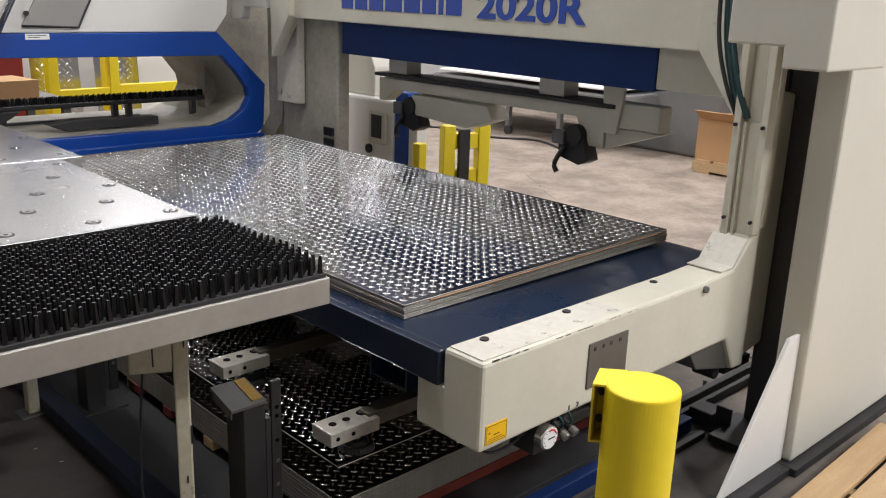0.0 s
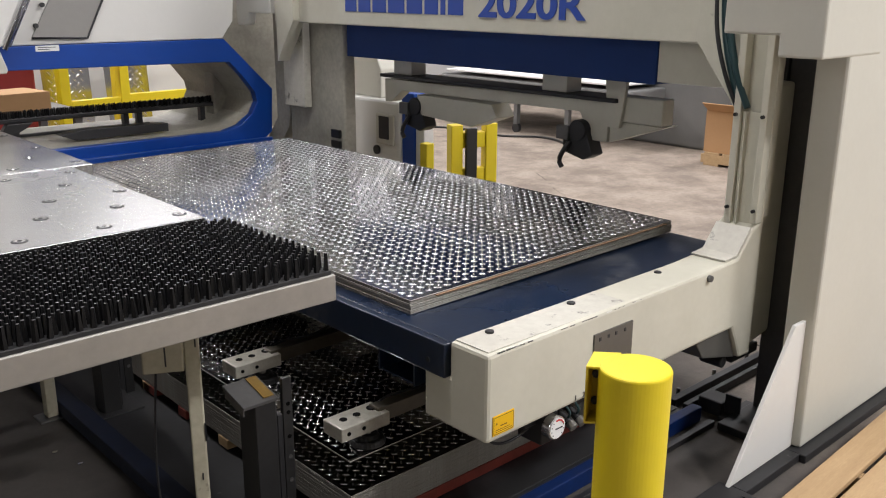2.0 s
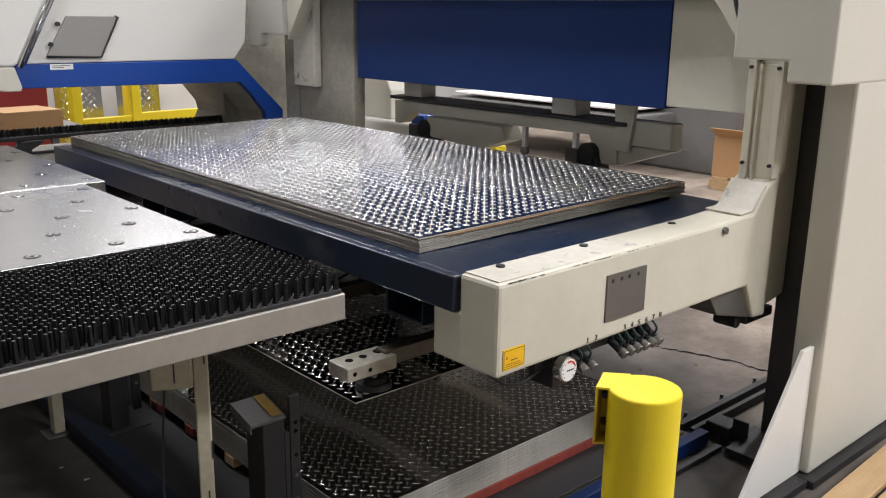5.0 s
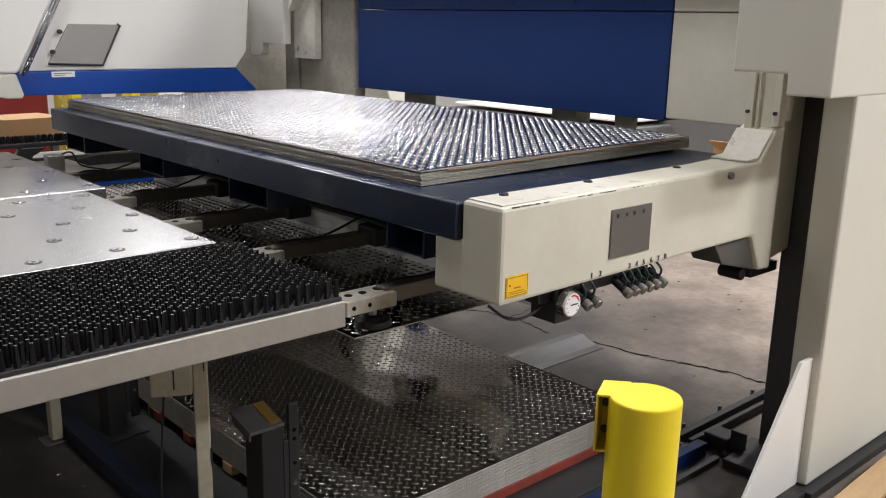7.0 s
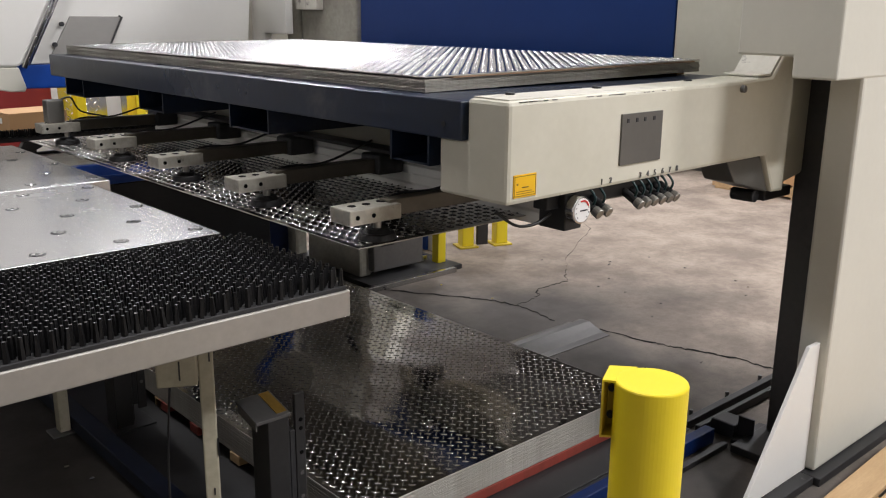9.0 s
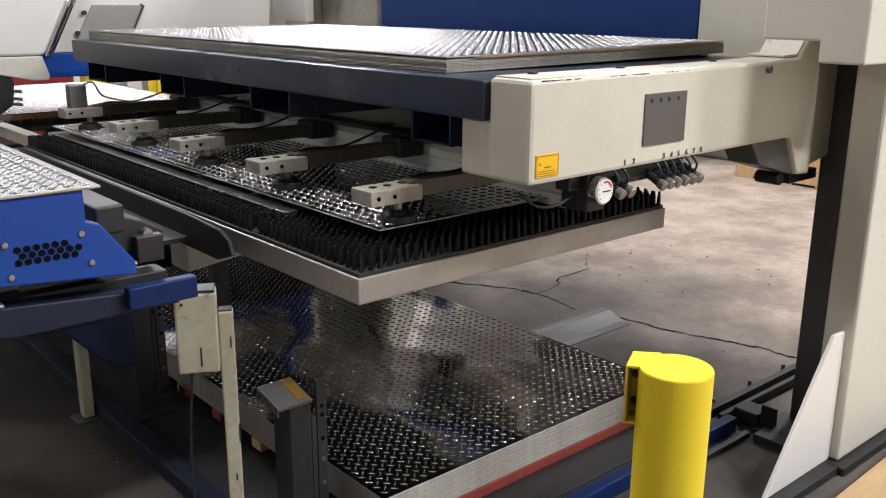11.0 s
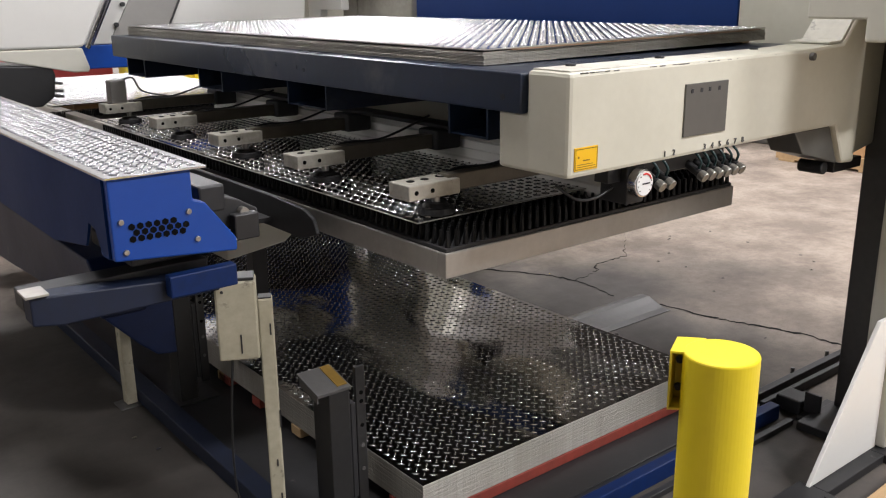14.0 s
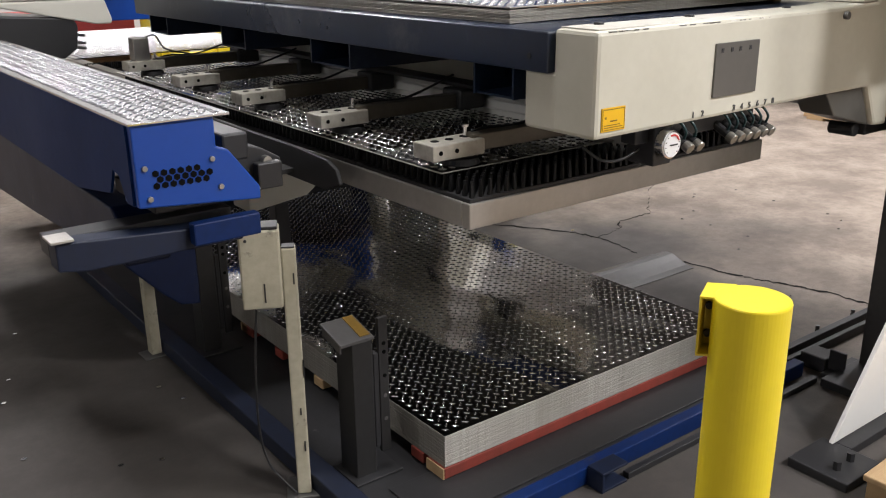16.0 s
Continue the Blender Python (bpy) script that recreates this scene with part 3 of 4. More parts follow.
for zz, dz in ((1.228, -0.002), (1.525, 0.0)):
    for yy in (1.357, 1.449):
        part("screw", bm_cyl((2.619, yy, zz + dz), (2.608, yy, zz + dz), 0.006, n=8), BLACK, up)
part("upright", bm_box(2.805, 2.852, 4.135, 4.335, 1.27, 2.05, 0.004), CREAM_WORN, lift, "scuffed cream upright")
part("beam_gusset", bm_prism([(1.495, 1.52), (1.665, 1.74), (1.665, 1.95), (1.495, 1.95)], "x", 2.70, 2.775, 0.003), CREAM, lift)
part("beam_gusset", bm_prism([(4.225, 1.52), (4.06, 1.74), (4.06, 1.95), (4.225, 1.95)], "x", 2.70, 2.775, 0.003), CREAM, lift)
part("hose", bm_tube(curve_pts([(2.66, 1.555, 2.0), (2.645, 1.53, 1.80), (2.635, 1.49, 1.66), (2.64, 1.445, 1.545)], 8), 0.013, 8), HOSE, lift, "bundle of dark teal hoses")
part("hose", bm_tube(curve_pts([(2.645, 1.53, 2.0), (2.63, 1.505, 1.80), (2.62, 1.465, 1.66), (2.63, 1.42, 1.545)], 8), 0.011, 8), HOSE, lift)
part("hose", bm_tube(curve_pts([(2.64, 1.57, 2.0), (2.625, 1.55, 1.80), (2.615, 1.505, 1.66), (2.635, 1.46, 1.545)], 8), 0.007, 8), BLACK, lift)
beam = part("head_beam", bm_box(2.74, 2.80, 1.50, 4.30, 1.728, 2.10, 0.006), CREAM, lift, "cream head beam with blue lettering")
# maker's word as plain blocks, then the type number
tx = 3.655
widths = (0.088, 0.092, 0.10, 0.115, 0.105, 0.088, 0.030, 0.095)
for wd in widths:
    part("word_block", bm_box(2.7365, 2.7405, tx - wd, tx, 1.793, 1.893, 0.0015), BLUE_INK, beam)
    tx -= wd + 0.017
def islands_by_y(bm):
    """Splits lettering into one mesh for each character, by gaps along y."""
    seen, groups = set(), []
    for v in bm.verts:
        if v in seen:
            continue
        todo, isle = [v], []
        seen.add(v)
        while todo:
            w = todo.pop()
            isle.append(w)
            for e in w.link_edges:
                o = e.other_vert(w)
                if o not in seen:
                    seen.add(o)
                    todo.append(o)
        lo, hi = min(w.co.y for w in isle), max(w.co.y for w in isle)
        for gr_ in groups:
            if lo < gr_[1] - 1e-4 and hi > gr_[0] + 1e-4:
                gr_[0], gr_[1] = min(lo, gr_[0]), max(hi, gr_[1])
                gr_[2].extend(isle)
                break
        else:
            groups.append([lo, hi, list(isle)])
    out = []
    for lo, hi, isle in groups:
        keep = set(isle)
        b = bm.copy()
        bm.verts.index_update()
        idx = {w.index for w in keep}
        b.verts.ensure_lookup_table()
        bmesh.ops.delete(b, geom=[w for k_, w in enumerate(b.verts) if k_ not in idx], context="VERTS")
        out.append(b)
    return out


for letter in islands_by_y(text_bm("2020R", 0.150, Matrix.Translation((2.737, 2.452, 1.793)) @ Matrix(((0, 0, -1, 0), (-1.42, 0, 0, 0), (0, 1, 0, 0), (0, 0, 0, 1))), 0.002, 0.0042)):
    part("type_letter", letter, BLUE_INK, beam, "blue painted character")

# stack carried on the deck
STX, STY, STZ = 1.474, 1.700, 1.0665
rnd = random.Random(4)
upper_mesh = None
NUP = 10
for k in range(NUP):
    dx, dy = (rnd.uniform(-0.002, 0.0015), rnd.uniform(-0.002, 0.0015)) if k < NUP - 1 else (0, 0)
    if k in (0, NUP - 1):
        sh = sheet_thing("tread_plate_sheet", "bright diamond tread plate sheet on the lift's stack", STEEL, SW, SL, ST, "sheets on the deck", LUGS if k else None, EDGE_STEEL)
        if k == 0:
            upper_mesh = sh
    else:
        sh = copy_thing(upper_mesh, pose(0, 0, 0))
    MOVERS.append((sh, (STX + dx, STY + dy, STZ + k * (ST + 0.0004) + (0.0032 if k == NUP - 1 else 0))))
packing = solo("packing_strip", bm_box(0.0, 0.04, 0.05, SL - 0.05, 0, 0.0118), WOOD, "thin wooden packing strip under the stacked sheets", "packing strip")
MOVERS.append((packing, (STX + SW - 0.05, STY, STZ)))
TILTED = [ob for ob, at in MOVERS[1:-1]]
slip = solo("paper_strip", bm_box(0.09, SW - 0.04, -0.007, 0.05, 0, 0.0028), KRAFT, "brown paper strip between stacked sheets", "paper strip")
TILTED.append(slip)
MOVERS.append((slip, (STX, STY, STZ + (NUP - 1) * (ST + 0.0004) - 0.0001)))
picked = sheet_thing("tread_plate_sheet", "diamond tread plate sheet held by the suckers", STEEL_OILED, SW, SL, ST, "", LUGS_OILED, EDGE_STEEL)

# ---- feed table: brushes, ball plates, clamp beam; slides sideways as one ----
table = thing("feed_table", "sliding machine table with black brushes and aluminium plates", "machine table")
TZ = 0.837
part("front_frame", bm_box(0.0, 1.178, 1.62, 1.652, 0.773, TZ, 0.003), FRAME_ALU, table, "dull aluminium edge frame")
part("side_frame", bm_box(1.146, 1.178, 1.6525, 2.60, 0.773, TZ, 0.003), FRAME_ALU, table)
part("side_frame", bm_box(0.0, 0.032, 1.6525, 4.1, 0.773, TZ, 0.003), FRAME_ALU, table)
part("brush_bed", bm_box(0.006, 1.172, 1.626, 2.14, TZ - 0.01, TZ + 0.010, 0.002), BRISTLE_BED, table, "dusty black brush bed")
part("brush_bed", bm_box(0.004, 0.0955, 2.1405, 4.1, TZ - 0.01, TZ + 0.010, 0.002), BRISTLE_BED, table)
# left tray is added to keep light off the floor below
part("under_tray", bm_box(-0.62, -0.002, 2.40, 4.1, 0.776, 0.790), DARK_STEEL, table)
part("under_tray", bm_box(0.04, 1.14, 1.66, 4.1, 0.776, 0.790), DARK_STEEL, table)


def bristles(x0, x1, y0, y1, z, step=0.0272, high=0.043):
    rn = random.Random(3)
    vs, fs = [], []
    i = 0
    x = x0
    while x < x1:
        y = y0 + (step / 2 if i % 2 else 0)
        while y < y1:
            k = len(vs)
            tx_, ty_ = rn.gauss(0, 0.0011), rn.gauss(0, 0.0011)
            hh = high * rn.uniform(0.93, 1.03)
            for q in range(5):
                a = 2 * math.pi * q / 5 + i
                vs.append((x + 0.0072 * math.cos(a), y + 0.0072 * math.sin(a), z))
            for q in range(5):
                a = 2 * math.pi * q / 5 + i
                vs.append((x + tx_ + 0.0040 * math.cos(a), y + ty_ + 0.0040 * math.sin(a), z + hh))
            for q in range(5):
                fs.append((k + q, k + (q + 1) % 5, k + 5 + (q + 1) % 5, k + 5 + q))
            fs.append(tuple(range(k + 5, k + 10)))
            y += step
        x += step / 2
        i += 1
    me = bpy.data.meshes.new("bristles")
    me.from_pydata(vs, [], fs)
    me.update()
    me.materials.append(BRISTLE)
    return me


for args in ((0.02, 1.168, 1.636, 2.10, TZ + 0.009), (0.015, 0.09, 2.15, 4.1, TZ + 0.009)):
    br = new("brush", bristles(*args))
    br.parent = table
    tagged(br, "stiff black nylon brush tufts", "", "", "stuff")
AZ = 0.893
for (px0, px1, py0, py1) in ((0.10, 1.112, 2.11, 3.035), (0.10, 1.19, 3.041, 4.1)):
    pl = part("top_plate", bm_box(px0, px1, py0, py1, TZ + 0.011, AZ, 0.0025), ALU, table, "scratched bare aluminium plate")
    cols, rows_ = 5, 5
    for a in range(cols):
        for c in range(rows_):
            sx, sy_ = px1 - 0.035 - a * 0.205 - (0.09 if c % 2 else 0), py0 + 0.075 + c * 0.19
            if sx > px0 + 0.02 and sy_ < py1 - 0.02:
                sc = part("screw", bm_cyl((sx, sy_, AZ - 0.002), (sx, sy_, AZ + 0.0008), 0.0205, 0.0195, 20), DARK_STEEL, pl)
                part("screw_head", bm_cyl((sx, sy_, AZ + 0.0009), (sx, sy_, AZ + 0.002), 0.0145, 0.0135, 16), CHROME, sc)
                part("screw_socket", bm_cyl((sx, sy_, AZ + 0.0021), (sx, sy_, AZ + 0.0027), 0.006, n=6), BLACK, sc)

# clamp beam, a blue box beam with tread plate on top
MOVE = 1.285
bx0, bx1 = 0.585 - MOVE, 0.79 - MOVE
cb = part("clamp_beam", bm_prism([(bx0, 0.90), (bx1 + 0.075, 0.875), (bx1 + 0.075, 0.905), (bx1 + 0.005, 1.0), (bx1 - 0.022, 1.01), (bx1 - 0.022, 1.077), (bx0, 1.077)], "y", 1.863, 1.885, 0.004), BLUE, table, "blue end plate with round vent holes")
part("beam_body", bm_prism([(bx0 + 0.002, 0.965), (bx1 - 0.03, 0.965), (bx1 - 0.03, 1.076), (bx0 + 0.002, 1.076)], "y", 1.886, 4.05, 0.004), BLUE, cb)
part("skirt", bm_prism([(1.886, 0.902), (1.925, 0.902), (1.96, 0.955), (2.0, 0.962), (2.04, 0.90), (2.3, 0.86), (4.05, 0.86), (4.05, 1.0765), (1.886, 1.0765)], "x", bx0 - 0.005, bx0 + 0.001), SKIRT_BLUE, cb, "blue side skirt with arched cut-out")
part("end_cap", bm_prism([(bx0, 0.9), (bx0 + 0.16, 0.885), (bx0 + 0.16, 0.96), (bx0, 0.96)], "y", 1.886, 1.95), BLUE, cb)
for a in range(7):
    for c in range(3):
        hx, hz = bx0 + 0.042 + a * 0.0185 + (0.009 if c % 2 else 0), 0.944 + c * 0.0135
        if c == 2 and a == 6:
            continue
        part("vent_hole", bm_cyl((hx, 1.8635, hz), (hx, 1.8605, hz), 0.0076, n=6), VOID, cb)
for hx, hz in ((0.02, 0.985), (0.17, 0.985), (0.025, 0.918), (0.185, 0.92)):
    part("screw", bm_cyl((bx0 + hx, 1.864, hz), (bx0 + hx, 1.857, hz), 0.0065, n=8, bevel=0.001), DULL_CHROME, cb)
part("step_plate", bm_box(bx0 - 0.006, bx1 + 0.012, 1.855, 4.05, 1.0775, 1.0835, 0.001), STEEL, cb, "bright tread plate cover")
lg = new("lug_pattern", lug_field(bx0, bx1 + 0.008, 1.86, 4.04, 1.0838))
lg.data.materials.append(LUG_STEEL)
lg.parent = cb
tagged(lg, "raised diamond lugs", "", "", "stuff")
part("clamp_rail", bm_box(bx1 + 0.02, bx1 + 0.085, 1.93, 4.05, 0.955, 1.02, 0.006), DARK_STEEL, cb, "black clamp rail")
part("side_plate", bm_prism([(2.13, 0.79), (2.15, 0.83), (2.20, 0.85), (2.40, 0.858), (4.0, 0.858), (4.0, 0.76), (2.22, 0.76)], "x", -0.055, -0.043, 0.003), DARK_STEEL, table, "dark steel guide plate")
for cy in (2.0, 2.75, 3.5):
    cl = part("clamp", bm_prism([(bx1 + 0.06, 0.89), (bx1 + 0.20, 0.885), (bx1 + 0.20, 0.93), (bx1 + 0.15, 0.96), (bx1 + 0.06, 0.99)], "y", cy, cy + 0.09, 0.004), DARK_STEEL, cb, "black sheet clamp")
    part("clamp_pin", bm_cyl((bx1 + 0.155, cy - 0.02, 0.93), (bx1 + 0.155, cy + 0.11, 0.93), 0.012, n=12), DULL_CHROME, cl)
    part("clamp_block", bm_box(bx1 + 0.12, bx1 + 0.185, cy - 0.035, cy - 0.005, 0.865, 0.93, 0.004), BLACK, cl)
part("carriage", bm_box(bx1 - 0.15, bx1 + 0.06, 1.93, 2.2, 0.862, 0.90, 0.004), DARK_STEEL, cb)
for cx in (bx1 - 0.06, bx1 + 0.03):
    part("carriage_rod", bm_cyl((cx - 0.03, 1.90, 0.884), (cx + 0.06, 1.90, 0.889), 0.006, n=8), GREY_STEEL, cb)
ext = part("outer_plate", bm_box(1.38 - MOVE, 2.62 - MOVE, 5.15, 6.9, 0.856, 0.862, 0.001), STEEL, table, "bright tread plate resting on the far table end")
part("outer_rail", bm_box(1.36 - MOVE, 1.42 - MOVE, 4.1, 6.9, 0.80, 0.855, 0.003), FRAME_ALU, table)
lg = new("lug_pattern", lug_field(1.39 - MOVE, 2.61 - MOVE, 5.16, 6.89, 0.862, PITCH, 0.0255, 0.0062, 0.0021))
lg.data.materials.append(LUG_STEEL)
lg.parent = ext
tagged(lg, "raised diamond lugs", "", "", "stuff")

# ---- portal that carries the lift ----
portal = thing("loader_portal", "cream steel loader portal with blue crossbeam panel", "machine frame")
PX = 2.85
part("crossbeam_panel", bm_box(PX, 3.35, 1.914, 3.80, 1.140, 1.532, 0.003), BLUE_PANEL, portal, "blue sheet metal crossbeam cover")
part("upper_panel", bm_box(PX, 3.35, 1.914, 3.80, 1.536, 2.05, 0.003), BLUE_PANEL, portal)
part("crossbeam_end", bm_box(PX + 0.004, 3.35, 1.50, 1.912, 1.150, 1.530, 0.004), CREAM, portal)
part("crossbeam_end", bm_box(PX + 0.004, 3.35, 1.50, 1.912, 1.534, 2.05, 0.004), CREAM, portal)
for k in range(6):
    part("rivet", bm_cyl((PX + 0.001, 2.05 + k * 0.33, 1.565), (PX - 0.005, 2.05 + k * 0.33, 1.565), 0.008, n=8), BLUE_PANEL, portal)
# near column with its dark slot, cover box and foot gusset
col = part("column", bm_box(2.67, 3.6, 1.136, 1.238, 0.03, 2.4, 0.010), COLUMN, portal, "tall cream column")
# solid black block stands for the shade deep in the slot
part("column_slot", bm_box(2.90, 3.45, 1.2385, 1.40, 0.03, 2.4, 0.004), RUBBER, col, "guide slot, its shade painted black")
part("guide_rail", bm_box(2.845, 2.899, 1.30, 1.40, 0.03, 2.3, 0.003), CAP_STEEL, col, "dull steel guide rail")
part("inner_rib", bm_box(2.83, 3.45, 1.4005, 1.45, 1.0, 2.3, 0.004), DARK_STEEL, col)
part("column_base", bm_box(2.64, 3.65, 1.10, 1.42, 0.0, 0.029, 0.003), DARK_STEEL, col)
part("foot_strip", bm_box(2.301, 2.639, 1.12, 1.19, 0.0, 0.029, 0.003), DARK_STEEL, col)
part("foot_pad", bm_box(2.12, 2.30, 1.03, 1.21, 0.0, 0.029, 0.004), DARK_STEEL, col)
part("seam", bm_box(2.6685, 3.601, 1.1345, 1.2395, 1.495, 1.499), DARK_STEEL, col)
part("foot_gusset", bm_prism([(2.28, 0.03), (2.669, 0.03), (2.669, 0.47), (2.60, 0.47)], "y", 1.166, 1.180, 0.002), WHITE, col, "pale triangular foot plate")
for gx, gz in ((2.20, 0.04), (2.27, 0.04)):
    part("anchor_bolt", bm_cyl((gx - 0.03, 1.09, 0.029), (gx - 0.03, 1.09, 0.055), 0.012, n=6), DARK_STEEL, col)
for gz in (0.12, 0.25, 0.38):
    part("weld_tab", bm_box(2.655, 2.6685, 1.1805, 1.188, gz, gz + 0.02), DARK_STEEL, col)
part("cover_box", bm_prism([(1.335, 1.362), (1.335, 2.3), (1.048, 2.3), (1.048, 1.306), (1.172, 1.306), (1.172, 1.362)], "x", 2.30, 2.66, 0.006), COLUMN, portal, "cream sheet metal cover box")
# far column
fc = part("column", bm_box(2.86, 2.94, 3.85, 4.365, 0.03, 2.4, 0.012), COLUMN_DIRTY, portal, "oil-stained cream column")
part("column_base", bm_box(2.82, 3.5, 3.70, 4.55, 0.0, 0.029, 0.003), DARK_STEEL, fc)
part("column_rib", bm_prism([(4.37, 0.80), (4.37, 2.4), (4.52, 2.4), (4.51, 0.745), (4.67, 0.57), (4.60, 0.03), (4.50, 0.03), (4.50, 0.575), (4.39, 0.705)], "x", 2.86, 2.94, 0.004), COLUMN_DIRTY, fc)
part("hanging_cover", bm_prism([(4.34, 1.343), (4.34, 2.3), (4.70, 2.3), (4.70, 1.285), (4.69, 1.272), (4.60, 1.272), (4.575, 1.285), (4.565, 1.343)], "x", 2.74, 2.79, 0.006), WHITE, portal, "white sheet cover")
for zz in (0.64, 0.70):
    part("socket_box", bm_box(2.845, 2.861, 3.88, 3.96, zz, zz + 0.045, 0.003), BLACK, fc)

# gripper bar hanging behind the stack, under the crossbeam
gr = thing("gripper_bar", "cream gripper bar with black clamps under the crossbeam", "machine part")
part("bar", bm_prism([(3.74, 1.02), (3.74, 0.90), (3.69, 0.90), (3.60, 0.965), (2.42, 0.975), (2.36, 0.86), (2.27, 0.86), (2.27, 1.03)], "x", 3.05, 3.12, 0.004), CREAM, gr)
part("bar_top", bm_box(3.0, 3.16, 2.2, 3.72, 1.033, 1.05, 0.003), DARK_STEEL, gr)
part("end_box", bm_box(3.04, 3.12, 2.0, 2.265, 0.955, 1.06, 0.006), CREAM, gr)
part("end_wedge", bm_prism([(2.265, 0.86), (2.0, 0.95), (2.265, 0.95)], "x", 3.06, 3.16, 0.003), CREAM, gr)
part("flange", bm_prism([(2.25, 0.93), (2.19, 0.93), (2.16, 1.13), (2.27, 1.13)], "x", 3.02, 3.038, 0.002), CREAM, gr)
part("centre_box", bm_prism([(3.42, 0.86), (3.05, 0.84), (2.88, 0.90), (2.92, 0.96), (3.45, 0.96)], "x", 3.02, 3.14, 0.004), CREAM, gr)
for yy in (3.58, 2.56):
    part("spacer", bm_box(3.03, 3.13, yy - 0.08, yy + 0.06, 1.051, 1.138, 0.004), COLUMN, gr)
for yy in (3.48, 2.42):
    cl = part("clamp", bm_prism([(yy + 0.07, 0.90), (yy + 0.06, 0.80), (yy - 0.05, 0.775), (yy - 0.10, 0.80), (yy - 0.05, 0.93)], "x", 3.02, 3.10, 0.006), BLACK, gr, "black clamp jaw")
    part("clamp_hook", bm_tube(curve_pts([(3.02, yy + 0.02, 0.85), (3.0, yy + 0.045, 0.80), (3.0, yy + 0.06, 0.76), (3.0, yy + 0.045, 0.735)], 5), 0.011, 8), BLACK, cl)
    part("clamp_head", bm_cyl((3.01, yy - 0.02, 0.90), (3.12, yy - 0.02, 0.90), 0.045, n=18, bevel=0.004), RUBBER, cl)
    part("clamp_face", bm_box(3.0, 3.02, yy + 0.02, yy + 0.085, 0.855, 0.915, 0.003), GREY_STEEL, cl)

# ---- punching machine: C frame with hood ----
punch = thing("punching_machine", "white punching machine with blue banded throat", "machine")
CY = 4.5
band = [(1.30, 1.208), (2.536, 1.208), (2.83, 0.917), (2.815, 0.672), (2.755, 0.628), (0.9, 0.628), (0.9, 0.705), (2.499, 0.70), (2.60, 0.725), (2.686, 0.782), (2.725, 0.85), (2.712, 0.908), (2.64, 1.0), (2.56, 1.083), (1.30, 1.098)]


def c_bm(y0, y1, grow=0.0, bevel=0.004):
    return bm_prism(band, "y", y0, y1, bevel)


part("throat_band", c_bm(CY, CY + 0.05), BLUE, punch, "blue painted throat band")
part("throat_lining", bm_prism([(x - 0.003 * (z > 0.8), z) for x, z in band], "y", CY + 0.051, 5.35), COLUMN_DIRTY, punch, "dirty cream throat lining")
hood = part("hood", bm_prism([(1.33, 1.210), (2.53, 1.210), (2.60, 1.30), (2.625, 1.60), (2.625, 1.78), (1.33, 1.78)], "y", CY + 0.004, 5.55, 0.006), WHITE, punch, "white machine hood")
part("hood_window", bm_prism([(1.523, 1.245), (1.782, 1.238), (1.79, 1.245), (1.884, 1.42), (1.876, 1.432), (1.631, 1.432)], "y", CY - 0.006, CY + 0.004, 0.003), SMOKE, hood, "smoked window pane")
part("window_seal", bm_tube([(1.523, CY - 0.008, 1.243), (1.785, CY - 0.008, 1.236), (1.885, CY - 0.008, 1.43), (1.87, CY - 0.008, 1.434)], 0.006, 6), BLACK, hood)
for wx, wz in ((1.585, 1.395), (1.545, 1.30)):
    part("window_knob", bm_cyl((wx, CY - 0.005, wz), (wx, CY - 0.022, wz), 0.011, n=10), DARK_STEEL, hood)
part("label", bm_box(1.535, 1.645, CY - 0.003, CY + 0.001, 1.18, 1.207), PAPER, hood)
for k in range(2):
    part("label_line", bm_box(1.545, 1.60 + 0.03 * k, CY - 0.0042, CY - 0.002, 1.188 + k * 0.009, 1.191 + k * 0.009), INK, hood)
door = part("side_door", bm_prism([(0.2, 1.215), (1.34, 1.205), (1.36, 1.215), (1.53, 1.54), (1.65, 1.78), (0.2, 1.78)], "y", CY - 0.10, CY + 0.0, 0.012), WHITE, punch, "white hinged side door")
part("door_skirt", bm_prism([(0.2, 1.19), (0.9, 1.180), (1.30, 1.092), (1.365, 1.092), (1.372, 1.11), (1.345, 1.203), (0.2, 1.213)], "y", CY - 0.098, CY - 0.002, 0.006), COLUMN, door)
part("edge_tube", bm_tube([(1.366, CY - 0.105, 1.20), (1.54, CY - 0.105, 1.54), (1.66, CY - 0.105, 1.77)], 0.012, 10), CHROME, door)
part("edge_tube", bm_tube([(1.40, CY - 0.06, 1.21), (1.58, CY - 0.06, 1.55), (1.70, CY - 0.06, 1.78)], 0.008, 8), CHROME, door)
part("punch_head", bm_prism([(0.60, 0.965), (1.14, 0.945), (1.20, 0.985), (1.215, 1.085), (1.20, 1.125), (0.60, 1.17)], "y", 4.412, 4.75, 0.008), BLACK, punch, "black punch head")
part("head_collar", bm_box(0.86, 1.12, 4.43, 4.72, 0.905, 0.943, 0.006), DARK_STEEL, punch)
for k, hz in enumerate((1.0, 0.965, 0.94)):
    part("head_fitting", bm_cyl((1.19, 4.46, hz + 0.05), (1.25, 4.45, hz + 0.042), 0.007, n=8), DARK_STEEL, punch)
part("lower_rail", bm_box(0.9, 2.8, 4.47, 4.499, 0.60, 0.645, 0.004), BLUE, punch)
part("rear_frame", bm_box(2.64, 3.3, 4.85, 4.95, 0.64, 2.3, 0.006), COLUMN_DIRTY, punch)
part("base", bm_box(1.5, 2.85, 4.56, 5.5, 0.0, 0.626, 0.01), BLUE_SHADED, punch)
part("pedestal", bm_box(1.5, 2.7, 4.52, 4.555, 0.0, 0.59, 0.006), DARK_STEEL, punch)

